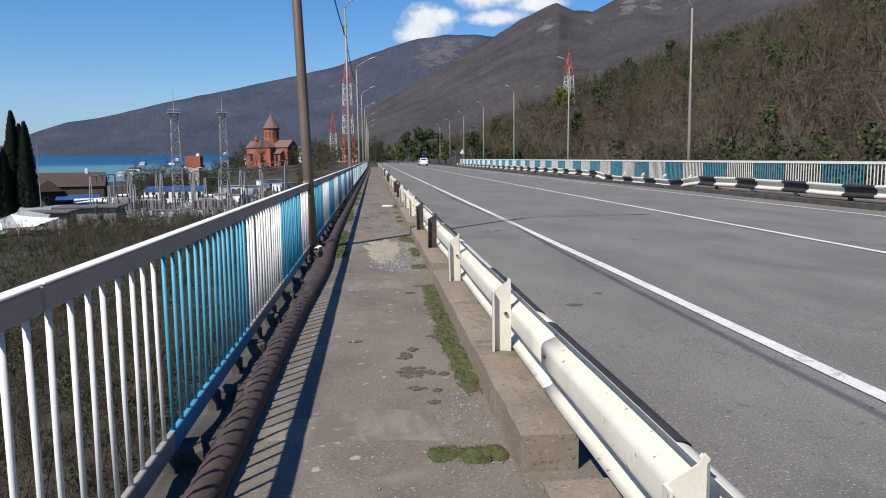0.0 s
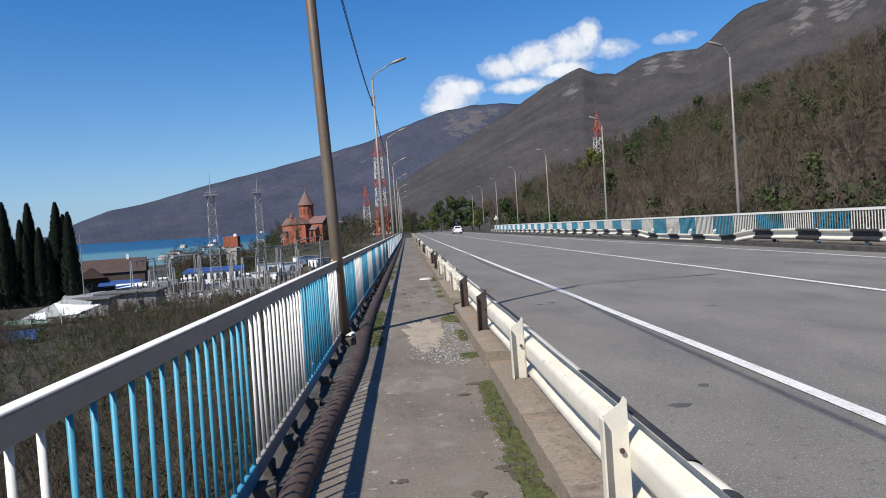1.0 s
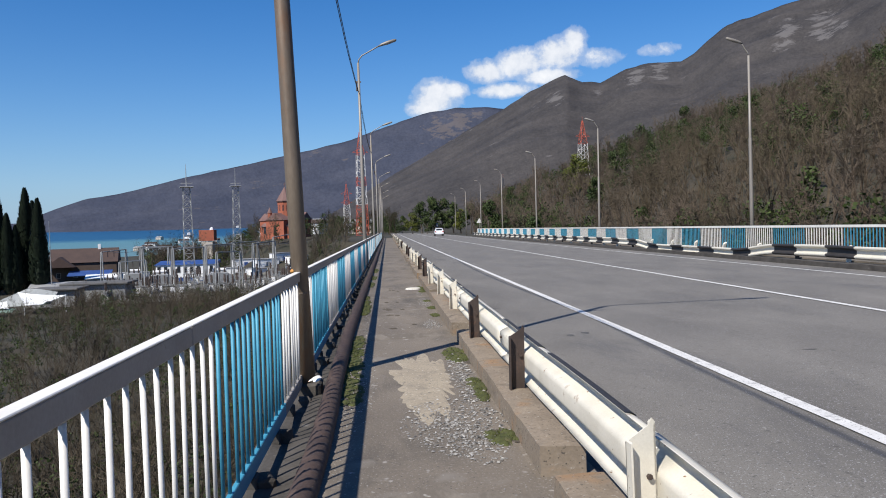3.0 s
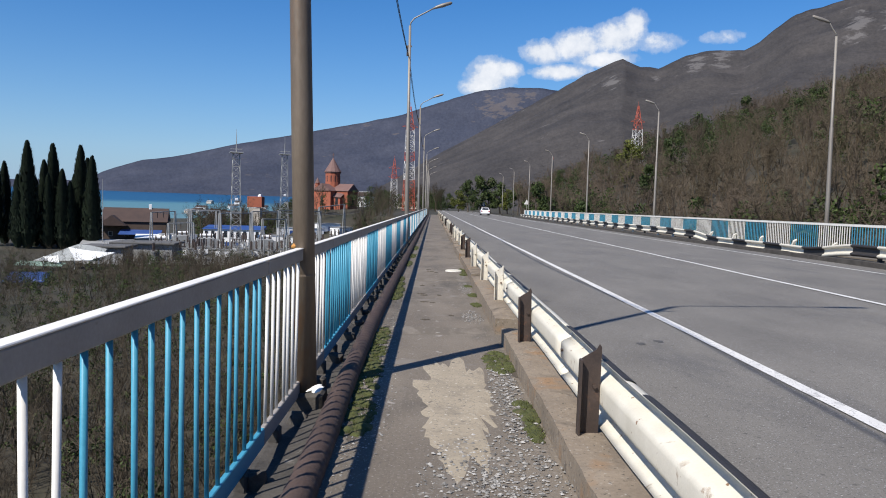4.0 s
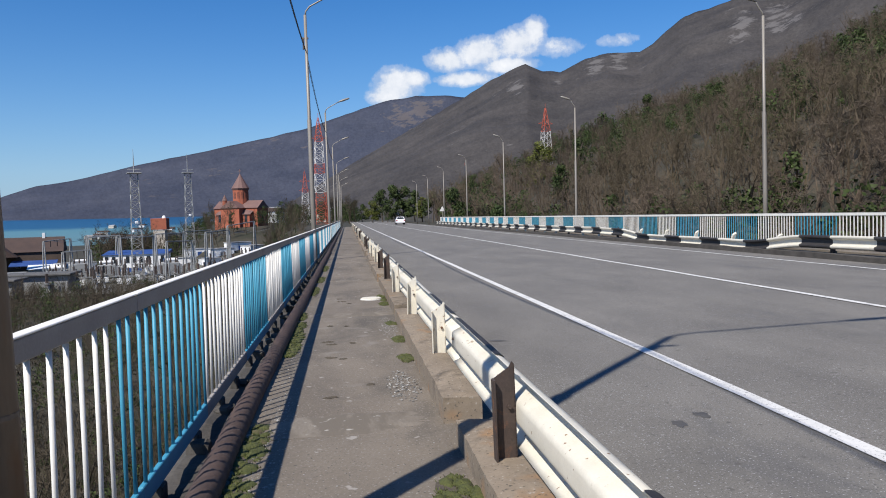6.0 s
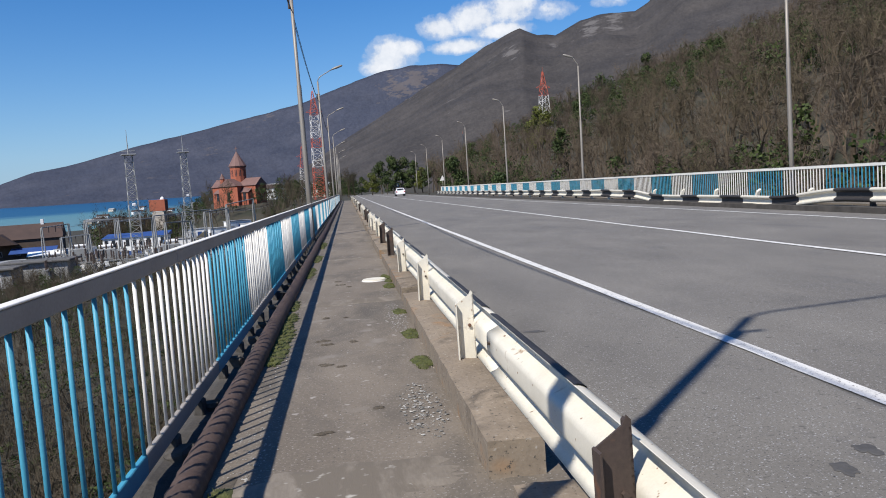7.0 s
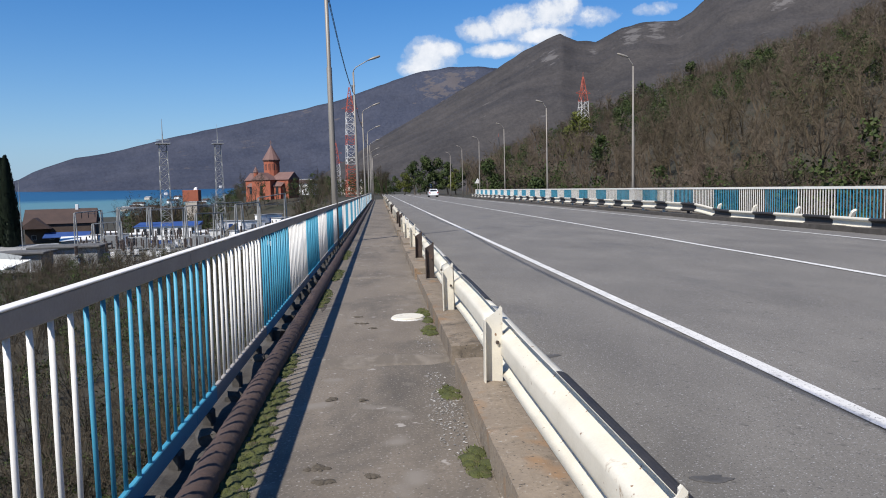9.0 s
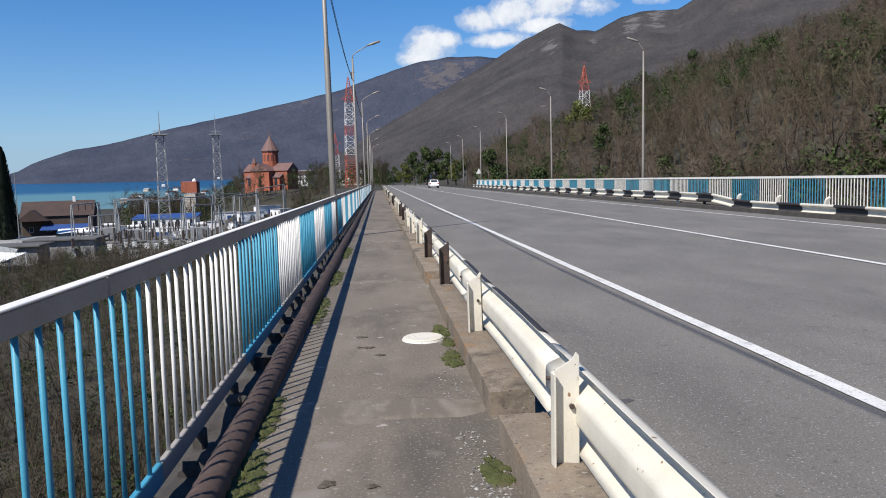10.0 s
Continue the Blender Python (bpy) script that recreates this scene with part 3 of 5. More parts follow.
def shrub(seed, height):
    rnd = random.Random(seed)
    m = Mesh()
    for i in range(4):
        d = Vector((rnd.uniform(-0.6, 0.6), rnd.uniform(-0.6, 0.6), 1)).normalized()
        limb(m, (rnd.uniform(-.3, .3), rnd.uniform(-.3, .3), -0.2), tuple(d), height * rnd.uniform(0.6, 1.0), 0.022 * height * 0.35, 1, rnd, 0.6)
    twig_fans(m, rnd, m.v[:], height * 0.16, 190)
    return m


def scatter(name, shapes, places, material, label, category):
    """Many plants of a wood as one sheet of stuff. places: x, y, z, scale, turn."""
    vs, fs, k = [], [], 0
    packed = [(np.array(s.v), s.f) for s in shapes]
    for i, (x, y, z, s, a) in enumerate(places):
        v, f = packed[i % len(packed)]
        c, q = math.cos(a) * s, math.sin(a) * s
        w = np.empty_like(v)
        w[:, 0], w[:, 1], w[:, 2] = v[:, 0] * c - v[:, 1] * q + x, v[:, 0] * q + v[:, 1] * c + y, v[:, 2] * s + z
        vs.append(w)
        fs += [tuple(j + k for j in t) for t in f]
        k += len(v)
    me = bpy.data.meshes.new(name)
    me.from_pydata(np.concatenate(vs).tolist(), [], fs)
    me.materials.append(material)
    return tagged(new(name, me), label, category, kind="stuff")


twig_mat = surface("bare_twigs", [(0.3, (0.062, 0.048, 0.036)), (0.7, (0.140, 0.108, 0.080))], 0.12, 0.9, 0.0, 3, spec=0.1, stain=(0.088, 0.070, 0.046), stain_scale=0.028, stain_at=(0.46, 0.60))
twig_grey = surface("grey_bare_twigs", [(0.3, (0.038, 0.031, 0.022)), (0.7, (0.098, 0.079, 0.056))], 0.2, 0.9, 0.0, 3, spec=0.1)
green_mat = leafy("evergreen_leaves", (0.020, 0.036, 0.010), (0.075, 0.10, 0.028))
yellow_mat = leafy("yellow_green_leaves", (0.06, 0.075, 0.012), (0.16, 0.17, 0.035))
cypress_mat = leafy("cypress_leaves", (0.006, 0.012, 0.006), (0.018, 0.028, 0.014))
rw = random.Random(21)
bare = [bare_tree(s, 8.0) for s in range(5)]
ever = [evergreen_crown(s + 30, 7.0) for s in range(4)]


def hill_place(rnd, lo, hi):
    az = rnd.uniform(lo, hi)
    f, c = hill_span(az)
    r = f + (c * 1.06 - f) * rnd.random() ** 1.15
    x, y = r * math.sin(radians(az)), 7 + r * math.cos(radians(az))
    return (x, y, ground_z(x, y) - 0.3, rnd.uniform(0.75, 1.35), rnd.uniform(0, 6.28))


places = [hill_place(rw, 6.5, 50) for i in range(1450)]
scatter("hillside_wood", bare, places, twig_mat, "bare brown winter wood covering the hillside", "wood")
places = [p for p in (hill_place(rw, 7.5, 50) for i in range(960)) if noise.noise(Vector((p[0] * 0.03, p[1] * 0.03, 5))) > -0.08]
scatter("hillside_evergreens", ever, places, green_mat, "dark evergreen trees and ivy among the bare hillside wood", "wood")


def valley_place(rnd):
    while True:
        az = rnd.uniform(-44, -3)
        r = 12 + 148 * rnd.random() ** 0.72
        x, y = r * math.sin(radians(az)), 7 + r * math.cos(radians(az))
        if x < -4.5:
            return (x, y, ground_z(x, y) - 0.2, rnd.uniform(0.7, 1.35), rnd.uniform(0, 6.28))


bushes = [shrub(s + 60, 4.0) for s in range(5)]
near_scrub = []
for i in range(520):
    x, y = -4.5 - 34 * rw.random() ** 1.2, rw.uniform(-6, 60)
    near_scrub.append((x, y, ground_z(x, y) - 0.2, rw.uniform(0.6, 1.2), rw.uniform(0, 6.28)))
scatter("valley_scrub", bushes, near_scrub + [valley_place(rw) for i in range(1000)], twig_grey, "tangled bare brown scrub below the bridge", "scrub")
small_ever = [evergreen_crown(s + 80, 3.0, 0.5, 8, 26) for s in range(3)]
scatter("valley_evergreen_bushes", small_ever, [valley_place(rw) for i in range(560)], green_mat, "green bushes and brambles among the scrub below the bridge", "scrub")



# ---- walkway ----
def lumpy_slab(x0, x1, y0, y1, z0, z1, step=0.22, bump=0.004, seed=0.0, edge=0.012):
    """A slab with an uneven top and a worn rim."""
    m = Mesh()
    nx, ny = max(2, int((x1 - x0) / step)), max(2, int((y1 - y0) / step))
    for j in range(ny + 1):
        for i in range(nx + 1):
            x, y = x0 + (x1 - x0) * i / nx, y0 + (y1 - y0) * j / ny
            rim = i in (0, nx) or j in (0, ny)
            z = z1 + bump * noise.noise(Vector((x * 2.1, y * 2.1, seed))) - (edge * (0.4 + abs(wave(x * 5 + y * 5, seed))) if rim else 0)
            dx = 0.006 * wave(y * 4, seed + 1) if i in (0, nx) else 0
            dy = 0.0025 * wave(x * 4, seed + 2) if j in (0, ny) else 0
            m.v.append((x + dx, y + dy, z))
    w = nx + 1
    m.f += [(j * w + i, j * w + i + 1, j * w + w + i + 1, j * w + w + i) for j in range(ny) for i in range(nx)]
    loop = [i for i in range(nx + 1)] + [j * w + nx for j in range(1, ny + 1)] + [ny * w + i for i in range(nx - 1, -1, -1)] + [j * w for j in range(ny - 1, 0, -1)]
    k = len(m.v)
    m.v += [(m.v[i][0], m.v[i][1], z0) for i in loop]
    n = len(loop)
    m.f += [(loop[i], loop[(i + 1) % n], k + (i + 1) % n, k + i) for i in range(n)]
    return m


walkway = thing("pavement", "narrow concrete slab walkway with mossy edges beside the road", "pavement", kind="structure")
JOINTS = [-8.0, -3.2, 0.2, 3.92, 8.5, 14.55, 20.4, 26.6] + [33.4 + 5.6 * i for i in range(18)]
for a, b in zip(JOINTS, JOINTS[1:]):
    part("slab", lumpy_slab(-0.70, 0.68, a + 0.001, b - 0.001, -0.30, R.uniform(-0.0012, 0.0012), 0.22 if a < 40 else 0.6, 0.004, a, 0.0015), concrete, walkway)


def blot(cx, cy, rx, ry, z, seed, mat, parent=None, name="patch", jag=0.45, lift=0.004, n=34, dome=0.0):
    """A thin patch with a ragged rim lying on the ground."""
    m = Mesh()
    rings = 4
    m.v.append((cx, cy, z + lift + dome))
    for k in range(1, rings + 1):
        for i in range(n):
            a = 2 * math.pi * i / n
            s = (1 + jag * noise.noise(Vector((math.cos(a) * 1.6, math.sin(a) * 1.6, seed))) + 0.45 * jag * noise.noise(Vector((math.cos(a) * 7, math.sin(a) * 7, seed + 9))) + 0.3 * jag * noise.noise(Vector((math.cos(a) * 19, math.sin(a) * 19, seed + 4)))) * k / rings
            s = max(s, 0.25 * k / rings)
            h = lift + dome * (1 - (k / rings) ** 2) * (0.7 + 0.6 * noise.noise(Vector((i * 0.9, k * 1.3, seed)))) if k < rings else -0.007 if parent else 0.0
            m.v.append((cx + rx * s * math.cos(a), cy + ry * s * math.sin(a), z + h))
    m.f += [(0, 1 + i, 1 + (i + 1) % n) for i in range(n)]
    for k in range(rings - 1):
        m.f += [(1 + k * n + i, 1 + (k + 1) * n + i, 1 + (k + 1) * n + (i + 1) % n, 1 + k * n + (i + 1) % n) for i in range(n)]
    if parent:
        return part(name, m, mat, parent, smooth=True)
    return m


# pale mortar over the joints, and the bare sandy stretch
for i, (y, w) in enumerate(((3.9, 0.5), (8.5, 0.7), (14.85, 0.5), (20.65, 0.55), (26.6, 0.4), (33.4, 0.5), (39.0, 0.4))):
    blot(0.0, y, 0.66, w * 0.5, 0.0050, 3.1 * i, mortar, walkway, "mortar_band", 0.45, 0.0012, 60)
blot(0.2, 11.9, 0.34, 1.35, 0.0055, 5.7, screed, walkway, "screed_patch", 0.6, 0.0015, 90)

def litter(name, label, category, spots, mat):
    """Crumbled lumps, each spot a loose heap of small pieces."""
    rnd = random.Random(5)
    for i, (x, y, rx, ry) in enumerate(spots):
        m = Mesh()
        for k in range(int(7 + 2600 * rx * ry)):
            a, q = rnd.uniform(0, 6.28), rnd.random() ** 0.8
            s = rnd.uniform(0.006, 0.024)
            c = blot(rx * q * math.cos(a), ry * q * math.sin(a), s * rnd.uniform(0.8, 1.8), s, 0.001, i * 2.7 + k * 1.3, mat, None, name, 0.8, 0.002, 8, s * 0.45)
            m.add(c.v, c.f)
        solid(name, m, mat, label, category, name + "s", smooth=True, at=pose(x, y, 0.003))


litter("dirt_clod", "dark clod of dried dirt lying on the concrete walkway", "dirt",
       [(0.24, 5.32, 0.05, 0.09), (0.29, 4.9, 0.13, 0.14), (0.29, 4.55, 0.05, 0.04), (0.40, 4.5, 0.025, 0.03), (0.38, 4.28, 0.03, 0.03),
        (0.48, 4.85, 0.05, 0.03), (0.32, 5.5, 0.04, 0.06), (-0.12, 5.82, 0.05, 0.025), (0.5, 5.9, 0.05, 0.06), (0.55, 8.3, 0.09, 0.06), (0.4, 7.9, 0.05, 0.04),
        (-0.1, 15.6, 0.05, 0.02), (-0.14, 17.3, 0.06, 0.03), (0.0, 17.2, 0.03, 0.02), (-0.05, 22.4, 0.07, 0.03), (0.05, 22.1, 0.04, 0.02), (-0.1, 22.83, 0.05, 0.03), (0.24, 16.0, 0.03, 0.03),
        (-0.18, 18.3, 0.10, 0.05), (-0.14, 18.1, 0.08, 0.03), (-0.19, 19.55, 0.04, 0.04), (0.1, 18.15, 0.03, 0.02), (0.02, 19.5, 0.03, 0.02)], dirt)


def tuft_bed(m, rnd, x, y, rx, ry, n, h):
    """Short moss and weed blades over an oval."""
    for i in range(n):
        a, q = rnd.uniform(0, 6.28), math.sqrt(rnd.random())
        px, py = x + rx * q * math.cos(a), y + ry * q * math.sin(a)
        l = h * rnd.uniform(0.4, 1.2)
        d = Vector((rnd.uniform(-1, 1), rnd.uniform(-1, 1), rnd.uniform(0.4, 1.3))).normalized() * l
        s = Vector((rnd.uniform(-1, 1), rnd.uniform(-1, 1), 0)).normalized() * l * 0.16
        p = Vector((px, py, 0.0))
        m.add([p - s, p + s, p + d], [(0, 1, 2)])


weed_mat = leafy("weed_leaves", (0.040, 0.055, 0.012), (0.13, 0.145, 0.038), 0.8)
rg = random.Random(4)
MOSS = [(0.63, 5.0, 0.07, 0.55), (0.62, 5.9, 0.08, 0.7), (0.62, 7.1, 0.08, 0.7), (0.64, 8.0, 0.06, 0.4), (0.62, 9.8, 0.09, 0.2), (0.60, 13.15, 0.12, 0.5), (0.64, 11.4, 0.05, 0.5),
        (-0.50, 11.4, 0.09, 0.6), (-0.53, 12.4, 0.10, 0.6), (-0.55, 13.4, 0.09, 0.5), (-0.56, 14.4, 0.08, 0.5), (-0.57, 17.9, 0.08, 0.5), (-0.58, 18.7, 0.09, 0.6), (-0.59, 19.6, 0.08, 0.5), (-0.60, 20.6, 0.05, 0.4),
        (-0.59, 24.4, 0.07, 0.8), (-0.56, 27.2, 0.08, 0.9), (-0.58, 31.0, 0.07, 1.2), (0.62, 17.1, 0.06, 0.2), (0.64, 18.25, 0.06, 0.2), (0.61, 19.6, 0.05, 0.15), (0.64, 21.9, 0.05, 0.28), (0.64, 22.8, 0.05, 0.5), (0.38, 3.5, 0.10, 0.05), (0.55, 3.45, 0.10, 0.08)]
for i, (x, y, rx, ry) in enumerate(MOSS):
    t = thing("moss_patch", "low cushions of olive-green moss and weeds on concrete", "moss", pose(x, y, 0), "moss patches along the walkway")
    m, bl = Mesh(), Mesh()
    for k in range(int(12 + 900 * rx * ry)):
        a, q = rg.uniform(0, 6.28), math.sqrt(rg.random())
        s = rg.uniform(0.014, 0.05)
        px, py = rx * q * math.cos(a), ry * q * math.sin(a)
        c = blot(px, py, s, s * rg.uniform(1.0, 2.2), 0.002, i * 1.9 + k, moss, None, "cushion", 0.6, 0.004, 9, s * rg.uniform(0.25, 0.5))
        m.add(c.v, c.f)
        tuft_bed(bl, rg, px, py, s * 1.4, s * 2.2, 30, 0.024)
    soil = blot(0, 0, rx * 0.95, ry * 0.95, 0.001, i * 2.3, dirt, None, "soil", 0.8, 0.0015, 30)
    part("soil", soil, dirt, t)
    part("cushion", m, moss, t, smooth=True)["kind"] = "stuff"
    part("weed", bl, weed_mat, t)["kind"] = "stuff"


def stones(name, spots, label):
    m = Mesh()
    rnd = random.Random(9)
    for x, y, rx, ry, n, size in spots:
        for i in range(int(n * 2.6)):
            a, q = rnd.uniform(0, 6.28), rnd.random() ** 0.7
            s = size * (0.22 + 0.8 * rnd.random() ** 2.2)
            c = Vector((x + rx * q * math.cos(a), y + ry * q * math.sin(a), s * 0.35))
            pts = [c + Vector((math.cos(t + a), math.sin(t + a), 0)) * s * rnd.uniform(0.45, 1.2) for t in (0, 1.6, 3.1, 4.7)]
            m.add([*pts, c + Vector((rnd.uniform(-.4, .4) * s, rnd.uniform(-.4, .4) * s, s * rnd.uniform(0.15, 0.6)))], [(0, 1, 4), (1, 2, 4), (2, 3, 4), (3, 0, 4), (3, 2, 1, 0)])
    return solid(name, m, gravel_mat, label, "gravel", kind="stuff")


stones("gravel", [(0.32, 10.2, 0.40, 0.8, 560, 0.019), (0.56, 11.8, 0.13, 1.5, 380, 0.021), (-0.42, 11.8, 0.15, 1.7, 420, 0.012), (-0.45, 15.0, 0.12, 1.5, 200, 0.010), (0.52, 4.2, 0.16, 0.6, 110, 0.012), (0.45, 9.7, 0.2, 0.5, 150, 0.02), (0.5, 15.9, 0.14, 0.6, 150, 0.018), (0.55, 19.3, 0.12, 0.9, 220, 0.013),
                  (-0.5, 13.0, 0.2, 1.2, 260, 0.010), (-0.45, 11.3, 0.2, 0.8, 180, 0.010), (-0.5, 12.0, 0.14, 8.0, 280, 0.010), (0.1, 3.5, 0.5, 0.5, 60, 0.010), (0.55, 21.1, 0.1, 0.6, 60, 0.012), (0.5, 7.0, 0.12, 2.0, 70, 0.012),
                  (0.1, 13.0, 0.6, 14.0, 240, 0.008), (2.3, 13.0, 1.0, 14.0, 320, 0.007), (5.0, 14.0, 2.2, 10.0, 200, 0.007), (1.2, 16.0, 0.16, 16.0, 700, 0.010)],
       "loose grey gravel and crumbled concrete strewn along walkway and road")

lid = thing("manhole_lid", "round white-painted cover lying flat on the concrete walkway", "cover", pose(0.45, 22.65, 0))
part("disc", Mesh().tube([(0, 0, 0.0), (0, 0, 0.022), (0, 0, 0.028)], [0.175, 0.175, 0.165], 40), white_paint, lid)
part("rim", Mesh().tube([(0, 0, 0.0), (0, 0, 0.012)], [0.19, 0.185], 40), line_paint, lid)

rag = blot(0, 0, 0.06, 0.04, 0.0, 6.3, rail_white, None, "rag", 0.9, 0.008, 40, 0.014)
solid("rag", rag, rail_white, "crumpled white plastic rag by the lamp's foot", "rag", at=pose(-0.84, 11.78, 0.07, 8, -14, 30), smooth=True)

# ---- edge beam and pipe beside the railing; the gap's shade is in the dark concrete ----
solid("edge_beam", lumpy_slab(-1.16, -0.88, NEAR - 3, FAR, -0.75, -0.11, 0.2, 0.05, 3.0, 0.03), dark_concrete, "weathered concrete edge beam under the railing, gap shade painted dark", "edge beam", kind="structure")
solid("gutter_bed", lumpy_slab(-0.89, -0.69, NEAR - 3, FAR, -0.45, -0.10, 0.2, 0.05, 6.0, 0.0), dark_concrete, "dirty concrete bed beneath the pipe, gap shade painted dark", "gutter", kind="structure")
for i in range(30):
    y = -2.5 + i * 1.08 + R.uniform(-0.12, 0.12)
    s = R.uniform(0.04, 0.10)
    m = Mesh().bbox(-0.09, 0.04, -s, s, -0.16, R.uniform(-0.07, -0.02), 0.02)
    for k, v in enumerate(m.v):
        m.v[k] = (v[0] + R.uniform(-.015, .015), v[1] + R.uniform(-.015, .015), v[2] + R.uniform(-.012, .012))
    solid("concrete_stub", m, dark_concrete, "broken concrete stub under the railing, gap shade painted dark", "concrete stub", "concrete stubs under the railing", at=pose(-0.92, y, 0, 0, 0, R.uniform(-20, 20)))


def wrapped_pipe():
    t = thing("pipe", "brown tar-wrapped pipe with spiral ridges lying along the railing", "pipe", pose(-0.70, 0, 0.03))
    pitch, n = 0.135, 14
    for name, y0, y1, step in (("near_length", NEAR, 44.0, 0.0225), ("far_length", 44.0, FAR, 0.5)):
        m = Mesh()
        k = int((y1 - y0) / step)
        for j in range(k + 1):
            y = y0 + (y1 - y0) * j / k
            cx, cz = 0.018 * wave(y * 0.35, 2) + 0.075 * math.exp(-((y - 9.8) / 2.6) ** 2), 0.012 * wave(y * 0.4, 5)
            for i in range(n):
                a = 2 * math.pi * i / n
                ph = ((y + pitch * a / (2 * math.pi)) / pitch) % 1.0
                r = 0.074 + (0.009 * (ph ** 1.5) + 0.003 * noise.noise(Vector((math.cos(a) * 2, math.sin(a) * 2, y * 7))) if step < 0.1 else 0.004)
                m.v.append((cx + r * math.cos(a), y, cz + r * math.sin(a)))
        m.f += [(j * n + i, j * n + (i + 1) % n, (j + 1) * n + (i + 1) % n, (j + 1) * n + i) for j in range(k) for i in range(n)]
        part(name, m, pipe_mat, t, smooth=True)


wrapped_pipe()

# ---- kerb blocks, guard rail on the walkway's side ----
BLOCKS = [(-6, -2.9, 1), (-2.45, 2.8, 0)] + [(3.25 + 5.72 * i, 8.55 + 5.72 * i, i % 2) for i in range(21)]
for a, b, low in BLOCKS:
    x0 = 0.69 + 0.02 * low
    m = lumpy_slab(x0, x0 + 0.27, 0, b - a, -0.3, 0.172 - 0.015 * low, 0.09, 0.012, a, 0.014)
    solid("kerb_block", m, block_mat, "stained rough concrete kerb block along the walkway", "kerb block", "kerb blocks beside the walkway", at=pose(0, a, 0.012, -0.3, R.uniform(-0.3, 0.3), R.uniform(-0.12, 0.12)))
solid("kerb_bed", lumpy_slab(0.66, 1.05, NEAR - 3, FAR, -0.3, -0.004, 0.3, 0.012, 9.0, 0.0), concrete, "cracked concrete bed under the kerb blocks", "kerb", kind="structure")


def guard_post(dark, seed):
    """A channel-shaped post with an oblique top: web across the walk, a flange on each side."""
    mat = dark_post if dark else white_paint
    t = thing("guard_rail_post", "rusty dark steel guard rail post on a concrete block" if dark else "white-painted steel guard rail post on a concrete block", "post", group="guard rail posts")
    web = Mesh().prism([(0.0, 0.10), (0.125, 0.10), (0.125, 0.64), (0.112, 0.655), (0.095, 0.625), (0.0, 0.565)], "y", -0.004, 0.004)
    part("web", web, mat, t)
    fl = Mesh().prism([(0.0, 0.10), (0.0, 0.57), (0.008, 0.575), (0.008, 0.10)], "y", -0.055, 0.004)
    part("flange", fl, mat, t)
    fl2 = Mesh().prism([(0.117, 0.10), (0.117, 0.625), (0.125, 0.635), (0.125, 0.10)], "y", -0.004, 0.055)
    part("flange", fl2, mat, t)
    part("bolt", Mesh().tube([(0.09, -0.005, 0.42), (0.09, -0.022, 0.42)], 0.012, 6), dark_post, t)
    part("foot_plate", Mesh().bbox(-0.01, 0.133, -0.055, 0.055, 0.10, 0.135, 0.008), block_mat, t, "rusty foot set in mortar")
    return t


def beam_outline(z0, z1, depth, thick=0.004):
    """The W section: two ribs towards the road, seen from the back as a broad valley between two lips."""
    h = z1 - z0
    rel = ((0.0, 0.1), (0.05, 0.6), (0.12, 0.95), (0.2, 1.0), (0.26, 0.9), (0.31, 0.45), (0.345, 0.12), (0.375, 0.02), (0.42, 0.0), (0.62, 0.0), (0.68, 0.04), (0.72, 0.2),
           (0.76, 0.6), (0.79, 0.88), (0.83, 0.98), (0.9, 1.0), (0.96, 0.92), (0.985, 0.65), (1.0, 0.36))
    front = [(depth * d, z0 + h * k) for k, d in rel]
    return front + [(x - thick, z) for x, z in reversed(front)]


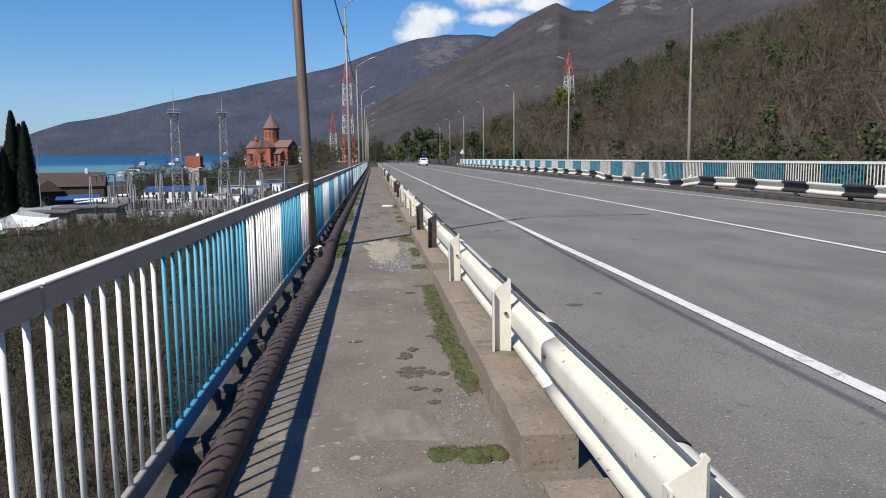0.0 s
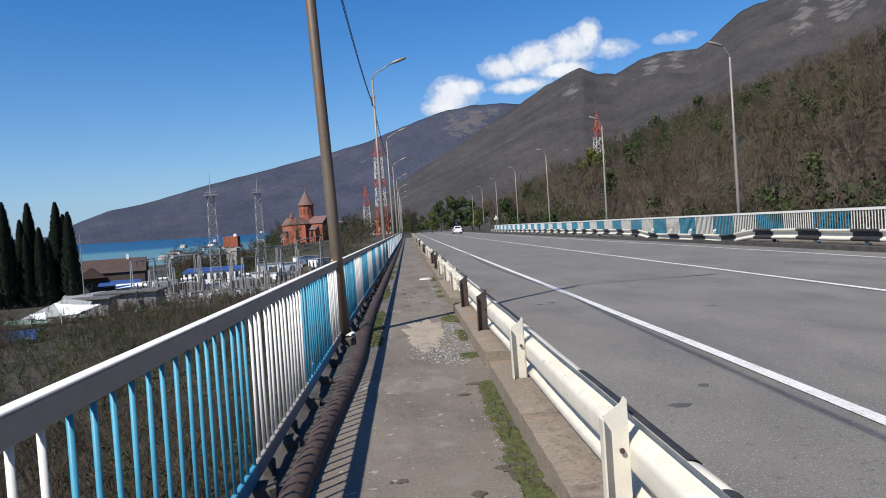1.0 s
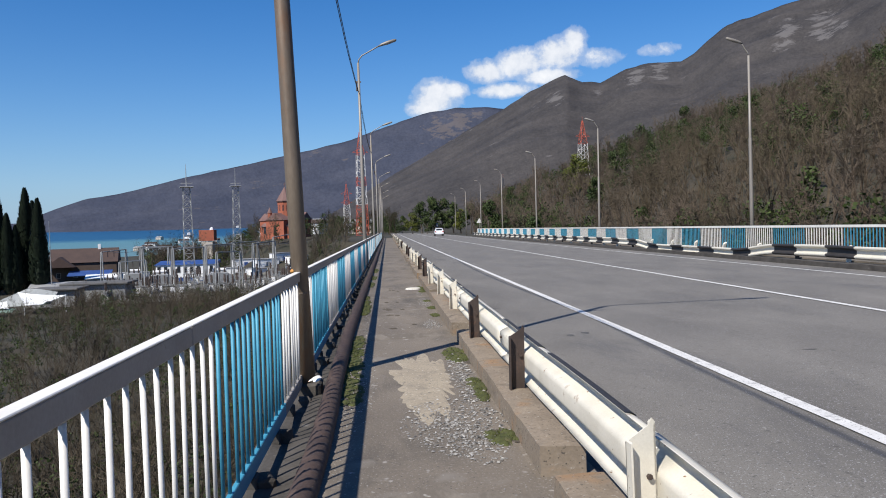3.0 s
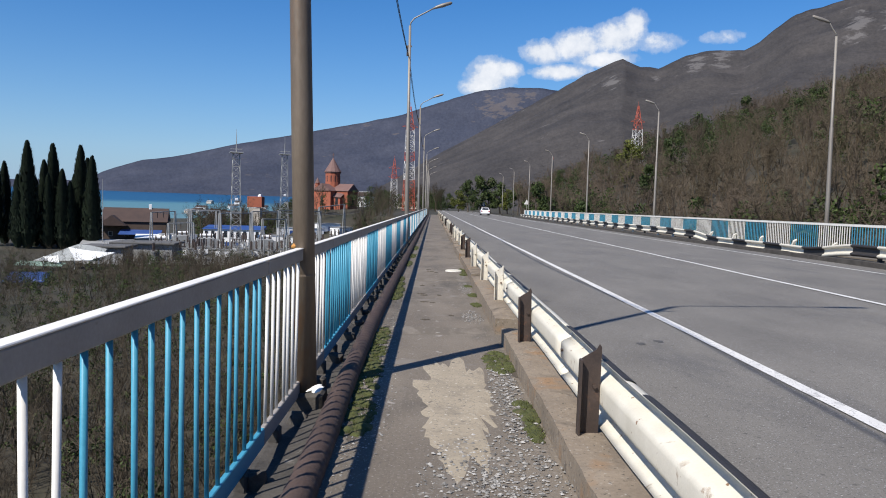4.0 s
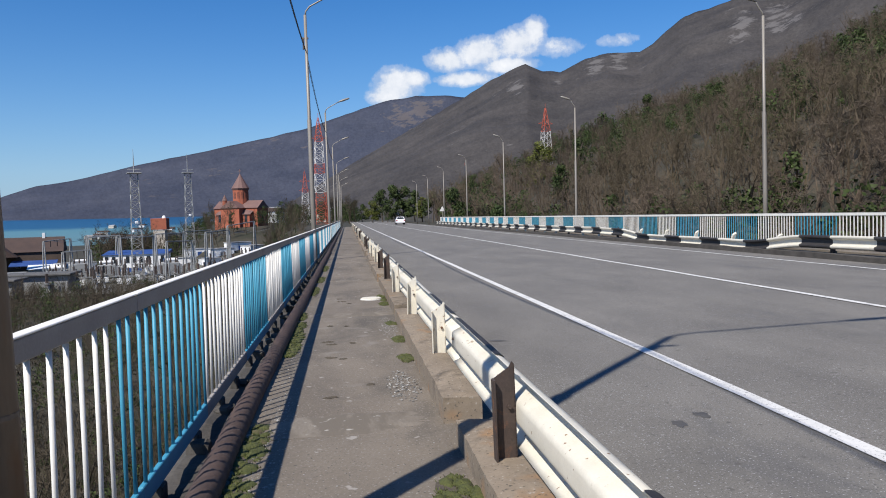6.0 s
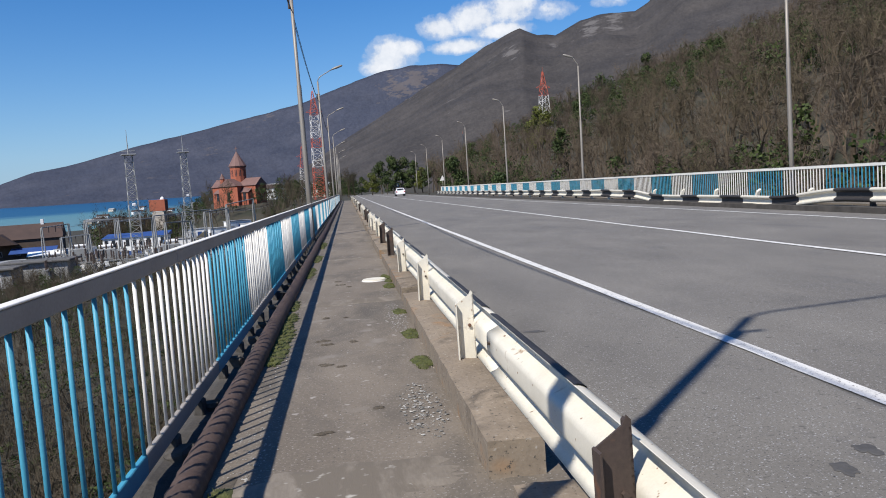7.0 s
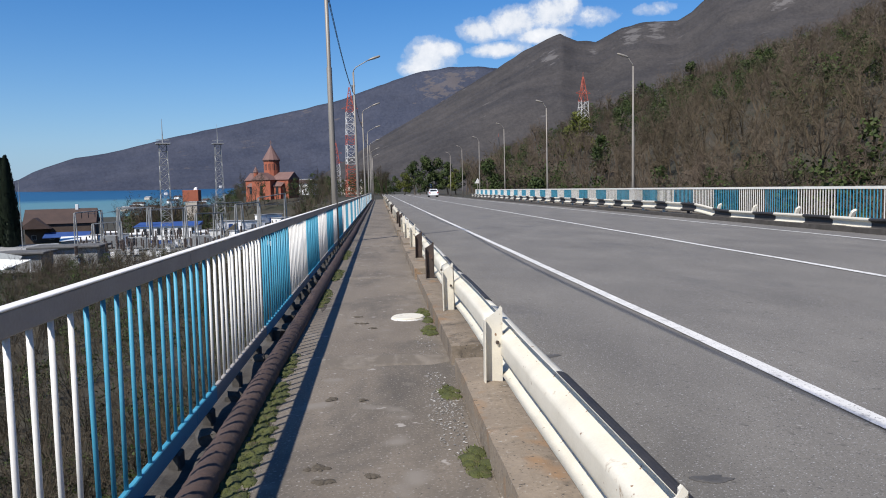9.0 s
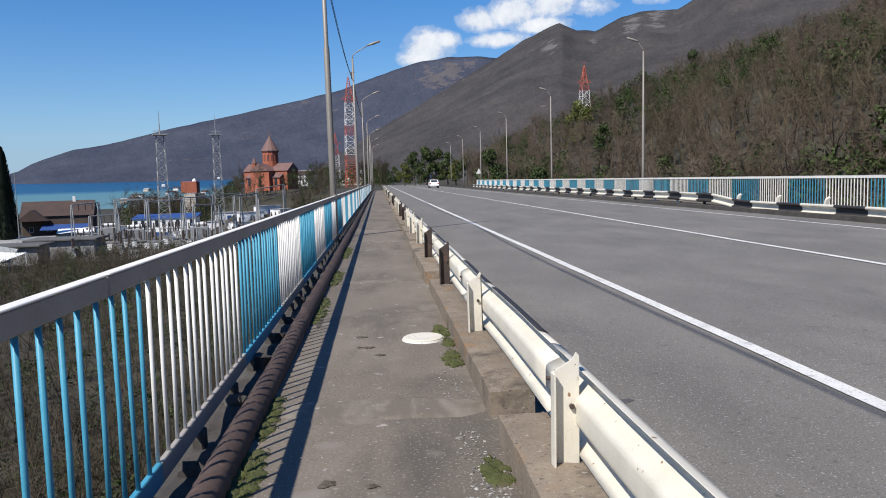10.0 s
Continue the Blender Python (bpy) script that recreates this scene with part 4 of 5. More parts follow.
def guard_rail_near():
    y = 4.75 - 2.9 * 3
    posts = {}
    for dark in (True, False):
        posts[dark] = guard_post(dark, 1)
    used = {True: False, False: False}
    for k in range(46):
        yy = 4.75 + 2.9 * (k - 3)
        dark = (k - 5) % 5 in (0, 1)
        at = pose(0.80 + R.uniform(-.01, .01), yy, R.uniform(-0.012, 0.012), R.uniform(-1.5, 1.5), R.uniform(-1.2, 1.2), R.uniform(-4, 4))
        if used[dark]:
            copy_thing(posts[dark], at)
        else:
            posts[dark].matrix_basis = at
            used[dark] = True
    a = 4.75 - 2.9 * 3 - 0.2
    for k in range(33):
        n = 14
        length = 4.0
        out = beam_outline(0.195, 0.557, 0.085)
        t = thing("guard_rail_beam", "scuffed white corrugated steel guard rail beam with dark bands", "guard rail", pose(0.925, a, 0), "guard rail beams")
        m = Mesh()
        w = len(out)
        for j in range(n + 1):
            y = length * j / n
            dent = 0.008 * noise.noise(Vector((y * 0.7 + a, 1, 1)))
            for i, (x, z) in enumerate(out):
                m.v.append((x + dent + 0.0022 * noise.noise(Vector((x * 20, (y + a) * 1.4, z * 9))), y, z + 0.010 * noise.noise(Vector(((y + a) * 0.5, 4, 2)))))
        m.f += [(j * w + i, j * w + (i + 1) % w, (j + 1) * w + (i + 1) % w, (j + 1) * w + i) for j in range(n) for i in range(w)]
        m.f += [tuple(range(w)), tuple(n * w + i for i in range(w))]
        part("beam", m, white_paint, t, smooth=True)
        for s in (0.6, 2.6):
            if (k * 2 + int(s > 2)) % 3 != 2:
                m = Mesh()
                for j in range(7):
                    y = s - 0.3 + 1.7 * j / 6
                    dent = 0.008 * noise.noise(Vector((y * 0.7 + a, 1, 1)))
                    for x, z in ((0.0885, 0.47), (0.0885, 0.522), (0.0815, 0.5445), (0.0620, 0.5560), (0.0420, 0.5605), (0.0270, 0.5600)):
                        m.v.append((x + dent + 0.0022 * noise.noise(Vector((x * 20, (y + a) * 1.4, z * 9))), y, z + 0.002 + 0.010 * noise.noise(Vector(((y + a) * 0.5, 4, 2)))))
                m.f += [(j * 6 + i, j * 6 + i + 1, j * 6 + i + 7, j * 6 + i + 6) for j in range(6) for i in range(5)]
                part("black_band", m, black_paint, t, "black painted band")
        part("splice_bolt", Mesh().tube([(0.012, 3.9, 0.40), (-0.02, 3.9, 0.40)], 0.012, 6), dark_post, t)
        a += length


guard_rail_near()

# ---- far side of the road ----
# dark concrete here paints in the shadowed gap below the far beam
solid("kerb_far", lumpy_slab(13.95, 14.6, NEAR, FAR, -0.5, 0.0, 1.0, 0.03, 2.0, 0.02), dark_concrete, "concrete kerb on the far side of the road, guard rail's shadow painted dark", "kerb", kind="structure")
solid("pavement_far", lumpy_slab(14.6, 15.9, NEAR, FAR, -0.5, 0.03, 1.0, 0.02, 4.0, 0.0), concrete, "concrete walkway on the far side of the road", "pavement", kind="structure")


def sag(y):
    """How far the battered far rail hangs down."""
    return -0.24 * smooth01((y - 31) / 3.5) * (1 - smooth01((y - 44) / 3.5))


def guard_rail_far():
    y, white = 8.0, True
    while y < FAR:
        n = 1.85 if white else 1.5
        out = beam_outline(0.0, 0.40, 0.10)
        m = Mesh()
        w, k = len(out), 4
        for j in range(k + 1):
            yy = y + n * j / k
            for x, z in out:
                m.v.append((14.20 - x + 0.03 * noise.noise(Vector((yy * 0.4, 3, 1))), yy, 0.12 + z + sag(yy) + 0.03 * noise.noise(Vector((yy * 0.3, 7, 1)))))
        m.f += [(j * w + i, j * w + (i + 1) % w, (j + 1) * w + (i + 1) % w, (j + 1) * w + i) for j in range(k) for i in range(w)]
        m.f += [tuple(range(w)), tuple(k * w + i for i in range(w))]
        solid("guard_rail_band", m, white_paint if white else black_paint, "length of corrugated guard rail painted " + ("white" if white else "black"), "guard rail", "far guard rail")
        y, white = y + n, not white
    for k in range(38):
        yy = 12.4 + 2.95 * k
        bent = 31 < yy < 47
        m = Mesh().prism([(-0.05, -0.3), (0.06, -0.3), (0.06, 0.46), (0.0, 0.42), (-0.05, 0.36)], "y", -0.05, 0.05)
        solid("guard_rail_post", m, white_paint if bent or k % 3 else dark_post, "bent white-painted guard rail post" if bent else "steel guard rail post behind the beam", "post", "far guard rail posts",
              at=pose(14.3, yy, 0.08, R.uniform(12, 30) if bent else R.uniform(-3, 3), R.uniform(5, 14) if bent else R.uniform(-3, 3), 0))


guard_rail_far()

# ---- small stains on the road ----
oil = surface("old_oil", [(0.3, (0.058, 0.054, 0.050)), (0.7, (0.100, 0.094, 0.087))], 8, 0.7, 0.2, 60)
for i, (x, y, rx, ry) in enumerate(((2.24, 14.36, 0.05, 0.07), (2.47, 14.54, 0.06, 0.07), (1.98, 7.05, 0.07, 0.06), (2.38, 7.62, 0.05, 0.06), (1.7, 17.9, 0.1, 0.05), (4.6, 12.8, 0.1, 0.03), (1.55, 20.6, 0.1, 0.05))):
    solid("oil_stain", blot(0, 0, rx, ry, 0.0, i + 0.5, oil, None, "oil_stain", 0.6, 0.003, 22), oil, "dark dried oil spot on the grey asphalt", "stain", "oil stains on the road", at=pose(x, y, road_top(x, y) + 0.002))


# ---- damp grime in the gutter under the guard rail ----
grime = surface("gutter_grime", [(0.3, (0.066, 0.059, 0.051)), (0.7, (0.122, 0.111, 0.098))], 5, 0.92, 0.4, 70, bump_size=0.006)


def gutter_grime():
    """Ragged patches of dirt lying along the road's edge, wide and narrow by turns."""
    m = Mesh()
    rg = random.Random(77)
    for k in range(260):
        cy = 3.0 + 27.0 * rg.random()
        thick = noise.noise(Vector((cy * 0.55, 2.0, 5.0)))
        if thick < -0.12:
            continue
        cx = 1.08 + abs(rg.gauss(0, 0.07 + 0.09 * max(thick, 0.0)))
        rx, ry = rg.uniform(0.015, 0.07), rg.uniform(0.03, 0.22)
        base = len(m.v)
        lift = 0.0022 + 0.00001 * k
        for i in range(14):
            a = 2 * math.pi * i / 14
            w = 1 + 0.55 * noise.noise(Vector((3 * math.cos(a) + k, 3 * math.sin(a), k * 1.7)))
            x, y = cx + rx * w * math.cos(a), cy + ry * w * math.sin(a)
            m.v.append((x, y, road_top(x, y) + lift))
        m.f.append(tuple(range(base, base + 14)))
    return solid("gutter_grime", m, grime, "dark damp dirt lying along the road's edge under the guard rail", "dirt", kind="stuff")


gutter_grime()


# ---- the town and yard below the bridge ----
def polar(bearing, r):
    """Bearing and distance from the bridge, both as paced out, to the plan."""
    a = radians(0.947 * bearing - 0.146)
    return 1.056 * r * math.sin(a), 7 + 1.056 * r * math.cos(a)


steel_grey = surface("grey_lattice_steel", [(0.3, (0.22, 0.22, 0.215)), (0.7, (0.36, 0.36, 0.35))], 0.8, 0.6, 0.0, 6, metal=0.3)
red_steel = surface("red_tower_paint", [(0.3, (0.34, 0.06, 0.035)), (0.7, (0.48, 0.11, 0.06))], 0.6, 0.6, 0.0, 6)
dark_steel = surface("dark_lattice_steel", [(0.3, (0.05, 0.05, 0.055)), (0.7, (0.09, 0.09, 0.095))], 0.8, 0.6, 0.0, 6)
pale_steel = surface("white_tower_paint", [(0.3, (0.50, 0.48, 0.46)), (0.7, (0.68, 0.66, 0.63))], 0.6, 0.6, 0.0, 6)
brown_tile = surface("brown_roof_tiles", [(0.3, (0.040, 0.025, 0.021)), (0.7, (0.076, 0.048, 0.039))], 0.5, 0.8, 0.5, 5, bump_size=0.05)
red_stone = surface("red_tuff_stone", [(0.3, (0.25, 0.068, 0.038)), (0.7, (0.35, 0.112, 0.062))], 0.4, 0.85, 0.3, 3, bump_size=0.03)
church_roof = surface("church_roof_stone", [(0.3, (0.12, 0.066, 0.058)), (0.7, (0.18, 0.105, 0.09))], 0.5, 0.75, 0.3, 4, bump_size=0.03)
white_wall = surface("white_cladding", [(0.3, (0.62, 0.62, 0.62)), (0.7, (0.78, 0.78, 0.77))], 0.4, 0.7, 0.0, 4)
blue_wall = surface("blue_cladding", [(0.3, (0.020, 0.05, 0.17)), (0.7, (0.036, 0.085, 0.25))], 0.4, 0.6, 0.0, 4)
beige_wall = surface("beige_plaster", [(0.3, (0.34, 0.30, 0.25)), (0.7, (0.50, 0.45, 0.39))], 0.3, 0.85, 0.0, 3)
dark_glass = surface("dark_window_glass", [(0.3, (0.012, 0.014, 0.018)), (0.7, (0.03, 0.034, 0.04))], 0.5, 0.25, 0.0, 3)
timber_wall = surface("brown_timber_wall", [(0.3, (0.05, 0.034, 0.026)), (0.7, (0.10, 0.07, 0.052))], 0.6, 0.85, 0.2, 5, bump_size=0.03)
tent_mat = surface("white_tent_canvas", [(0.3, (0.60, 0.61, 0.60)), (0.7, (0.78, 0.78, 0.76))], 0.5, 0.7, 0.0, 4)
tent_green = surface("pale_green_canvas", [(0.3, (0.16, 0.24, 0.19)), (0.7, (0.24, 0.33, 0.27))], 0.5, 0.8, 0.0, 4)
grey_roof = surface("grey_roof_sheet", [(0.3, (0.20, 0.20, 0.20)), (0.7, (0.33, 0.33, 0.325))], 0.3, 0.7, 0.0, 3)
insul = surface("brown_insulator", [(0.3, (0.05, 0.036, 0.030)), (0.7, (0.10, 0.075, 0.065))], 2, 0.4, 0.0, 8)
yard_mat = surface("yard_gravel", [(0.3, (0.10, 0.098, 0.085)), (0.7, (0.19, 0.18, 0.16))], 0.2, 0.95, 0.2, 2, stain=(0.055, 0.06, 0.03), stain_scale=0.09, stain_at=(0.5, 0.6))


def lattice(m, height, w0, w1, bay, r, z0=0.0, tilt=0):
    """Four legs with cross bracing, tapering from w0 to w1."""
    n = max(2, int(height / bay))
    ring = []
    for k in range(n + 1):
        w = (w0 + (w1 - w0) * k / n) / 2
        ring.append([(s * w, q * w, z0 + height * k / n) for s, q in ((-1, -1), (1, -1), (1, 1), (-1, 1))])
    for k in range(n):
        for i in range(4):
            j = (i + 1) % 4
            m.tube([ring[k][i], ring[k + 1][i]], r, 4, False)
            m.tube([ring[k][i], ring[k + 1][j]] if k % 2 else [ring[k][j], ring[k + 1][i]], r * 0.7, 3, False)
            m.tube([ring[k][i], ring[k][j]], r * 0.6, 3, False)
    return m


def floodlight_mast(az, r, top):
    x, y = polar(az, r)
    z = ground_z(x, y)
    t = thing("lightning_mast", "grey steel lattice mast with a platform and tall spike", "mast", pose(x, y, z, 0, 0, 20), "masts in the yard")
    h = top - z
    part("lattice", lattice(Mesh(), h, 2.6, 1.5, 1.5, 0.075), steel_grey, t)
    part("platform", Mesh().bbox(-1.5, 1.5, -1.5, 1.5, h, h + 0.25, 0.05), steel_grey, t)
    part("railing", Mesh().tube([(-1.3, -1.3, h + 1), (1.3, -1.3, h + 1), (1.3, 1.3, h + 1), (-1.3, 1.3, h + 1)], 0.05, 4), steel_grey, t)
    part("spike", Mesh().tube([(0, 0, h), (0, 0, h + 2.4), (0, 0, h + 5.5)], [0.16, 0.10, 0.03], 6), steel_grey, t)
    part("floodlight", Mesh().bbox(-0.35, 0.35, -1.9, -1.5, h * 0.55, h * 0.55 + 0.6, 0.08), white_wall, t, "white floodlight")


floodlight_mast(-15.45, 171, 12.4)
floodlight_mast(-11.75, 213, 15.2)


def pylon(az, r, top, base_w, arms, bands, label):
    """A lattice power pylon; bands: where each coat of paint ends, as a share of the height, and its colour."""
    x, y = polar(az, r)
    z = ground_z(x, y)
    h = top - z
    t = thing("pylon", label, "pylon", pose(x, y, z, 0, 0, 12), "pylons")

    def width(q):
        return base_w * (1 - 0.36 * q / 0.78) if q < 0.78 else base_w * (0.64 - 0.55 * (q - 0.78) / 0.22)

    low = 0.0
    for q, paint in bands:
        part("band", lattice(Mesh(), h * (q - low), width(low), width(q), 1.7, 0.085, h * low), paint, t)
        low = q
    for q in arms:
        m = Mesh()
        for s in (-1, 1):
            m.tube([(0, 0, h * q), (s * 2.6, 0, h * q + 0.2)], 0.09, 4).tube([(0, 0, h * q + 1.4), (s * 2.6, 0, h * q + 0.2)], 0.07, 4)
        part("cross_arm", m, red_steel, t)
    part("spike", Mesh().tube([(0, 0, h), (0, 0, h + 1.5)], 0.05, 4), red_steel, t)


pylon(-1.85, 235, 34.0, 3.7, (0.8,), ((0.3, red_steel), (0.48, pale_steel), (0.57, red_steel), (0.78, pale_steel), (1.0, red_steel)), "tall red and white lattice pylon beyond the railing")
pylon(-3.05, 330, 23.0, 3.4, (0.62, 0.8), ((0.6, pale_steel), (1.0, red_steel)), "red and white lattice pylon among the trees")
pylon(16.15, 246, 36.8, 3.2, (0.72,), ((0.6, pale_steel), (1.0, red_steel)), "red and white lattice pylon standing on the wooded hill")
pylon(9.7, 330, 24.0, 2.6, (), ((1.0, dark_steel),), "thin dark lattice pylon on the hill")


# switch yard: concrete portals, breakers, bus bars
yard = Mesh()
for j in range(9):
    for i in range(13):
        x, y = polar(-23 + 14 * i / 12, 150 + 70 * j / 8)
        yard.v.append((x, y, ground_z(x, y) + 0.25))
yard.f += [(j * 13 + i, j * 13 + i + 1, j * 13 + i + 14, j * 13 + i + 13) for j in range(8) for i in range(12)]
solid("yard", yard, yard_mat, "pale gravel yard of the electrical substation", "yard", kind="structure", smooth=True)


def portal(az, r, az2, r2, height):
    (x, y), (x2, y2) = polar(az, r), polar(az2, r2)
    t = thing("substation_portal", "grey concrete portal frame carrying bus bars in the substation", "portal frame", None, "substation portals")
    for px, py in ((x, y), (x2, y2)):
        g = ground_z(px, py)
        for s in (-0.28, 0.28):
            part("column", Mesh().tube([(px + s * 1.6, py, g), (px + s * 0.5, py, g + height)], [0.19, 0.15], 6), steel_grey, t)
    g1, g2 = ground_z(x, y) + height, ground_z(x2, y2) + height
    part("crossbeam", Mesh().tube([(x, y, g1), (x2, y2, g2)], 0.16, 4), steel_grey, t)
    for i in (1, 2, 3):
        f = i / 4
        px, py, pz = x + (x2 - x) * f, y + (y2 - y) * f, g1 + (g2 - g1) * f
        part("insulator_string", Mesh().tube([(px, py, pz), (px, py, pz - 1.5)], 0.09, 5), insul, t)


for az, r, az2, r2, h in ((-21.6, 196, -19.9, 200, 10.4), (-18.75, 196, -16.65, 198, 10.4), (-18.9, 214, -16.9, 215, 10.4), (-16.6, 180, -14.3, 185, 10.2), (-14.2, 190, -12.2, 195, 10.4), (-12.2, 200, -10.2, 206, 10.6),
                          (-10.6, 182, -8.9, 190, 11.0), (-9.0, 205, -7.0, 212, 11.5), (-20.4, 178, -18.6, 180, 8.0), (-13.4, 165, -11.6, 170, 9.5)):
    portal(az, r, az2, r2, h)


def breaker():
    t = thing("switchgear", "grey switchgear with three brown insulator columns on a frame", "switchgear", None, "switchgear in the yard")
    part("frame", Mesh().box(-1.5, 1.5, -0.4, 0.4, 1.9, 2.15).box(-1.4, -1.2, -0.3, 0.3, 0, 1.9).box(1.2, 1.4, -0.3, 0.3, 0, 1.9), steel_grey, t)
    for s in (-1.1, 0, 1.1):
        part("insulator", Mesh().tube([(s, 0, 2.1), (s, 0, 2.5), (s, 0, 2.9), (s, 0, 3.3), (s, 0, 3.9)], [0.2, 0.14, 0.2, 0.14, 0.17], 6), insul, t)
    part("cabinet", Mesh().bbox(-0.5, 0.5, -0.5, 0.3, 0.3, 1.5, 0.05), white_wall, t)
    return t


def transformer():
    t = thing("transformer", "grey power transformer with cooling fins and bushings", "transformer", None, "transformers")
    part("tank", Mesh().bbox(-2, 2, -1.2, 1.2, 0.3, 3.4, 0.12), steel_grey, t)
    for s in (-2.3, 2.3):
        part("radiator", Mesh().bbox(s - 0.28, s + 0.28, -1.1, 1.1, 0.6, 3.0, 0.05), grey_roof, t)
    for s in (-1.2, 0, 1.2):
        part("bushing", Mesh().tube([(s, 0, 3.4), (s, -0.2, 4.0), (s, -0.3, 4.8)], [0.2, 0.22, 0.08], 6), insul, t)
    part("conservator", Mesh().tube([(-1.6, 0.7, 4.0), (1.6, 0.7, 4.0)], 0.42, 10), white_wall, t)
    return t


ry = random.Random(12)
first = breaker()
done = False
for i in range(64):
    az, r = ry.uniform(-21.5, -7.5), ry.uniform(158, 212)
    x, y = polar(az, r)
    at = pose(x, y, ground_z(x, y) + 0.2, 0, 0, ry.choice((15, 105)) + ry.uniform(-4, 4))
    if done:
        copy_thing(first, at)
    else:
        first.matrix_basis, done = at, True
first = transformer()
for i, (az, r) in enumerate(((-20.9, 186), (-17.6, 190), (-13.2, 186), (-19.4, 206))):
    x, y = polar(az, r)
    at = pose(x, y, ground_z(x, y) + 0.2, 0, 0, 20)
    if i:
        copy_thing(first, at)
    else:
        first.matrix_basis = at


def windows(t, wall_w, y, zs, n, w, h, parent=None):
    for z in zs:
        for i in range(n):
            x = -wall_w / 2 + wall_w * (i + 0.5) / n
            f = part("window", Mesh().box(x - w / 2 - 0.08, x + w / 2 + 0.08, y - 0.06, y + 0.05, z - 0.08, z + h + 0.08), pale_steel, t)
            part("pane", Mesh().box(x - w / 2, x + w / 2, y - 0.08, y - 0.055, z, z + h), dark_glass, f)


def gable_roof(m, w, d, z, rise, over=0.5):
    a, b = w / 2 + over, d / 2 + over
    return m.add([(-a, -b, z), (a, -b, z), (a, b, z), (-a, b, z), (-a, 0, z + rise), (a, 0, z + rise)], [(0, 1, 5, 4), (2, 3, 4, 5), (0, 4, 3), (1, 2, 5), (3, 2, 1, 0)])


def house(name, az, r, w, d, h, rise, wall, roof, label, turn=0.0, rows=1, cols=4, chimney=False, sink=0.0):
    x, y = polar(az, r)
    t = thing(name, label, "building", pose(x, y, ground_z(x, y) - sink, 0, 0, turn))
    part("wall", Mesh().box(-w / 2, w / 2, -d / 2, d / 2, -1, h), wall, t)
    part("roof", gable_roof(Mesh(), w, d, h + 0.004, rise), roof, t)
    windows(t, w, -d / 2, [1.0 + 3.0 * k for k in range(rows)], cols, 1.1, 1.4)
    if chimney:
        part("chimney", Mesh().bbox(w * 0.2, w * 0.2 + 0.9, -0.5, 0.4, h + rise * 0.4, h + rise + 1.3, 0.05), white_wall, t, "white chimney")
    return t


hs = house("house", -22.6, 262, 20, 11, 5.8, 4.6, timber_wall, brown_tile, "large house with brown tiled roof and white chimney", 14, 1, 4, True)
part("porch_roof", gable_roof(Mesh(), 7, 8, 4.5, 3.4).mesh("porch_roof", brown_tile), None, hs).matrix_basis = pose(-6.5, -6, 0, 0, 0, 90)
part("blue_canopy", Mesh().add([(-4, -13, 1.9), (9, -13, 1.9), (9, -7, 3.2), (-4, -7, 3.2), (-4, -13, 1.7), (9, -13, 1.7), (9, -7, 3.0), (-4, -7, 3.0)], [(0, 1, 2, 3), (7, 6, 5, 4), (0, 4, 5, 1), (2, 6, 7, 3)]), blue_wall, hs, "blue sheet canopy")


def site_block():
    x, y = polar(-15.5, 216)
    t = thing("office_block", "long white and blue clad office block behind the switch yard", "building", pose(x, y, ground_z(x, y) - 1.7, 0, 0, 2))
    part("upper_wall", Mesh().box(-8.2, 8.2, -3.5, 3.5, 3.2, 6.9), white_wall, t)
    part("lower_wall", Mesh().box(-8.2, 8.2, -3.5, 3.5, 0, 3.196), blue_wall, t)
    part("roof", Mesh().add([(-8.6, -3.9, 6.9), (8.6, -3.9, 6.9), (8.6, 3.9, 7.9), (-8.6, 3.9, 7.9), (-8.6, 3.9, 6.9), (8.6, 3.9, 6.9)], [(0, 1, 2, 3), (0, 3, 4), (1, 5, 2), (3, 2, 5, 4)]), blue_wall, t)
    windows(t, 16.4, -3.5, [4.6], 9, 0.9, 1.8)
    windows(t, 16.4, -3.5, [1.0], 5, 1.2, 1.3)


site_block()
for i, (az, r, w) in enumerate(((-12.8, 228, 9), (-11.2, 232, 8), (-9.6, 222, 7), (-8.3, 226, 7), (-10.4, 214, 5), (-19.2, 222, 6), (-7.2, 222, 6), (-20.3, 226, 4))):
    x, y = polar(az, r)
    t = thing("storage_shed", "low white shed with flat roof in the yard", "shed", pose(x, y, ground_z(x, y) - (0 if az < -12 else 1.2), 0, 0, 12 + 7 * i), "white sheds in the yard")
    part("wall", Mesh().box(-w / 2, w / 2, -2, 2, 0, 2.9), white_wall, t)
    part("roof", Mesh().bbox(-w / 2 - 0.2, w / 2 + 0.2, -2.2, 2.2, 2.904, 3.1, 0.04), grey_roof, t)
    part("door", Mesh().box(-0.6, 0.6, -2.06, -2.004, 0, 2.1), blue_wall if i % 2 else grey_roof, t)
brick_t = thing("water_tower", "square red brick tower on a pale base", "tower", pose(*polar(-13.9, 300), ground_z(*polar(-13.9, 300))))
part("base", Mesh().box(-2.2, 2.2, -2.2, 2.2, 0, 10.2), beige_wall, brick_t)
part("head", Mesh().bbox(-3.0, 3.0, -2.5, 2.5, 10.4, 14.9, 0.1), red_stone, brick_t, "red brick head")
part("dome", Mesh().tube([(1.6, 0, 14.9), (1.6, 0, 15.6), (1.6, 0, 16.0)], [0.9, 0.7, 0.1], 8), white_wall, brick_t)


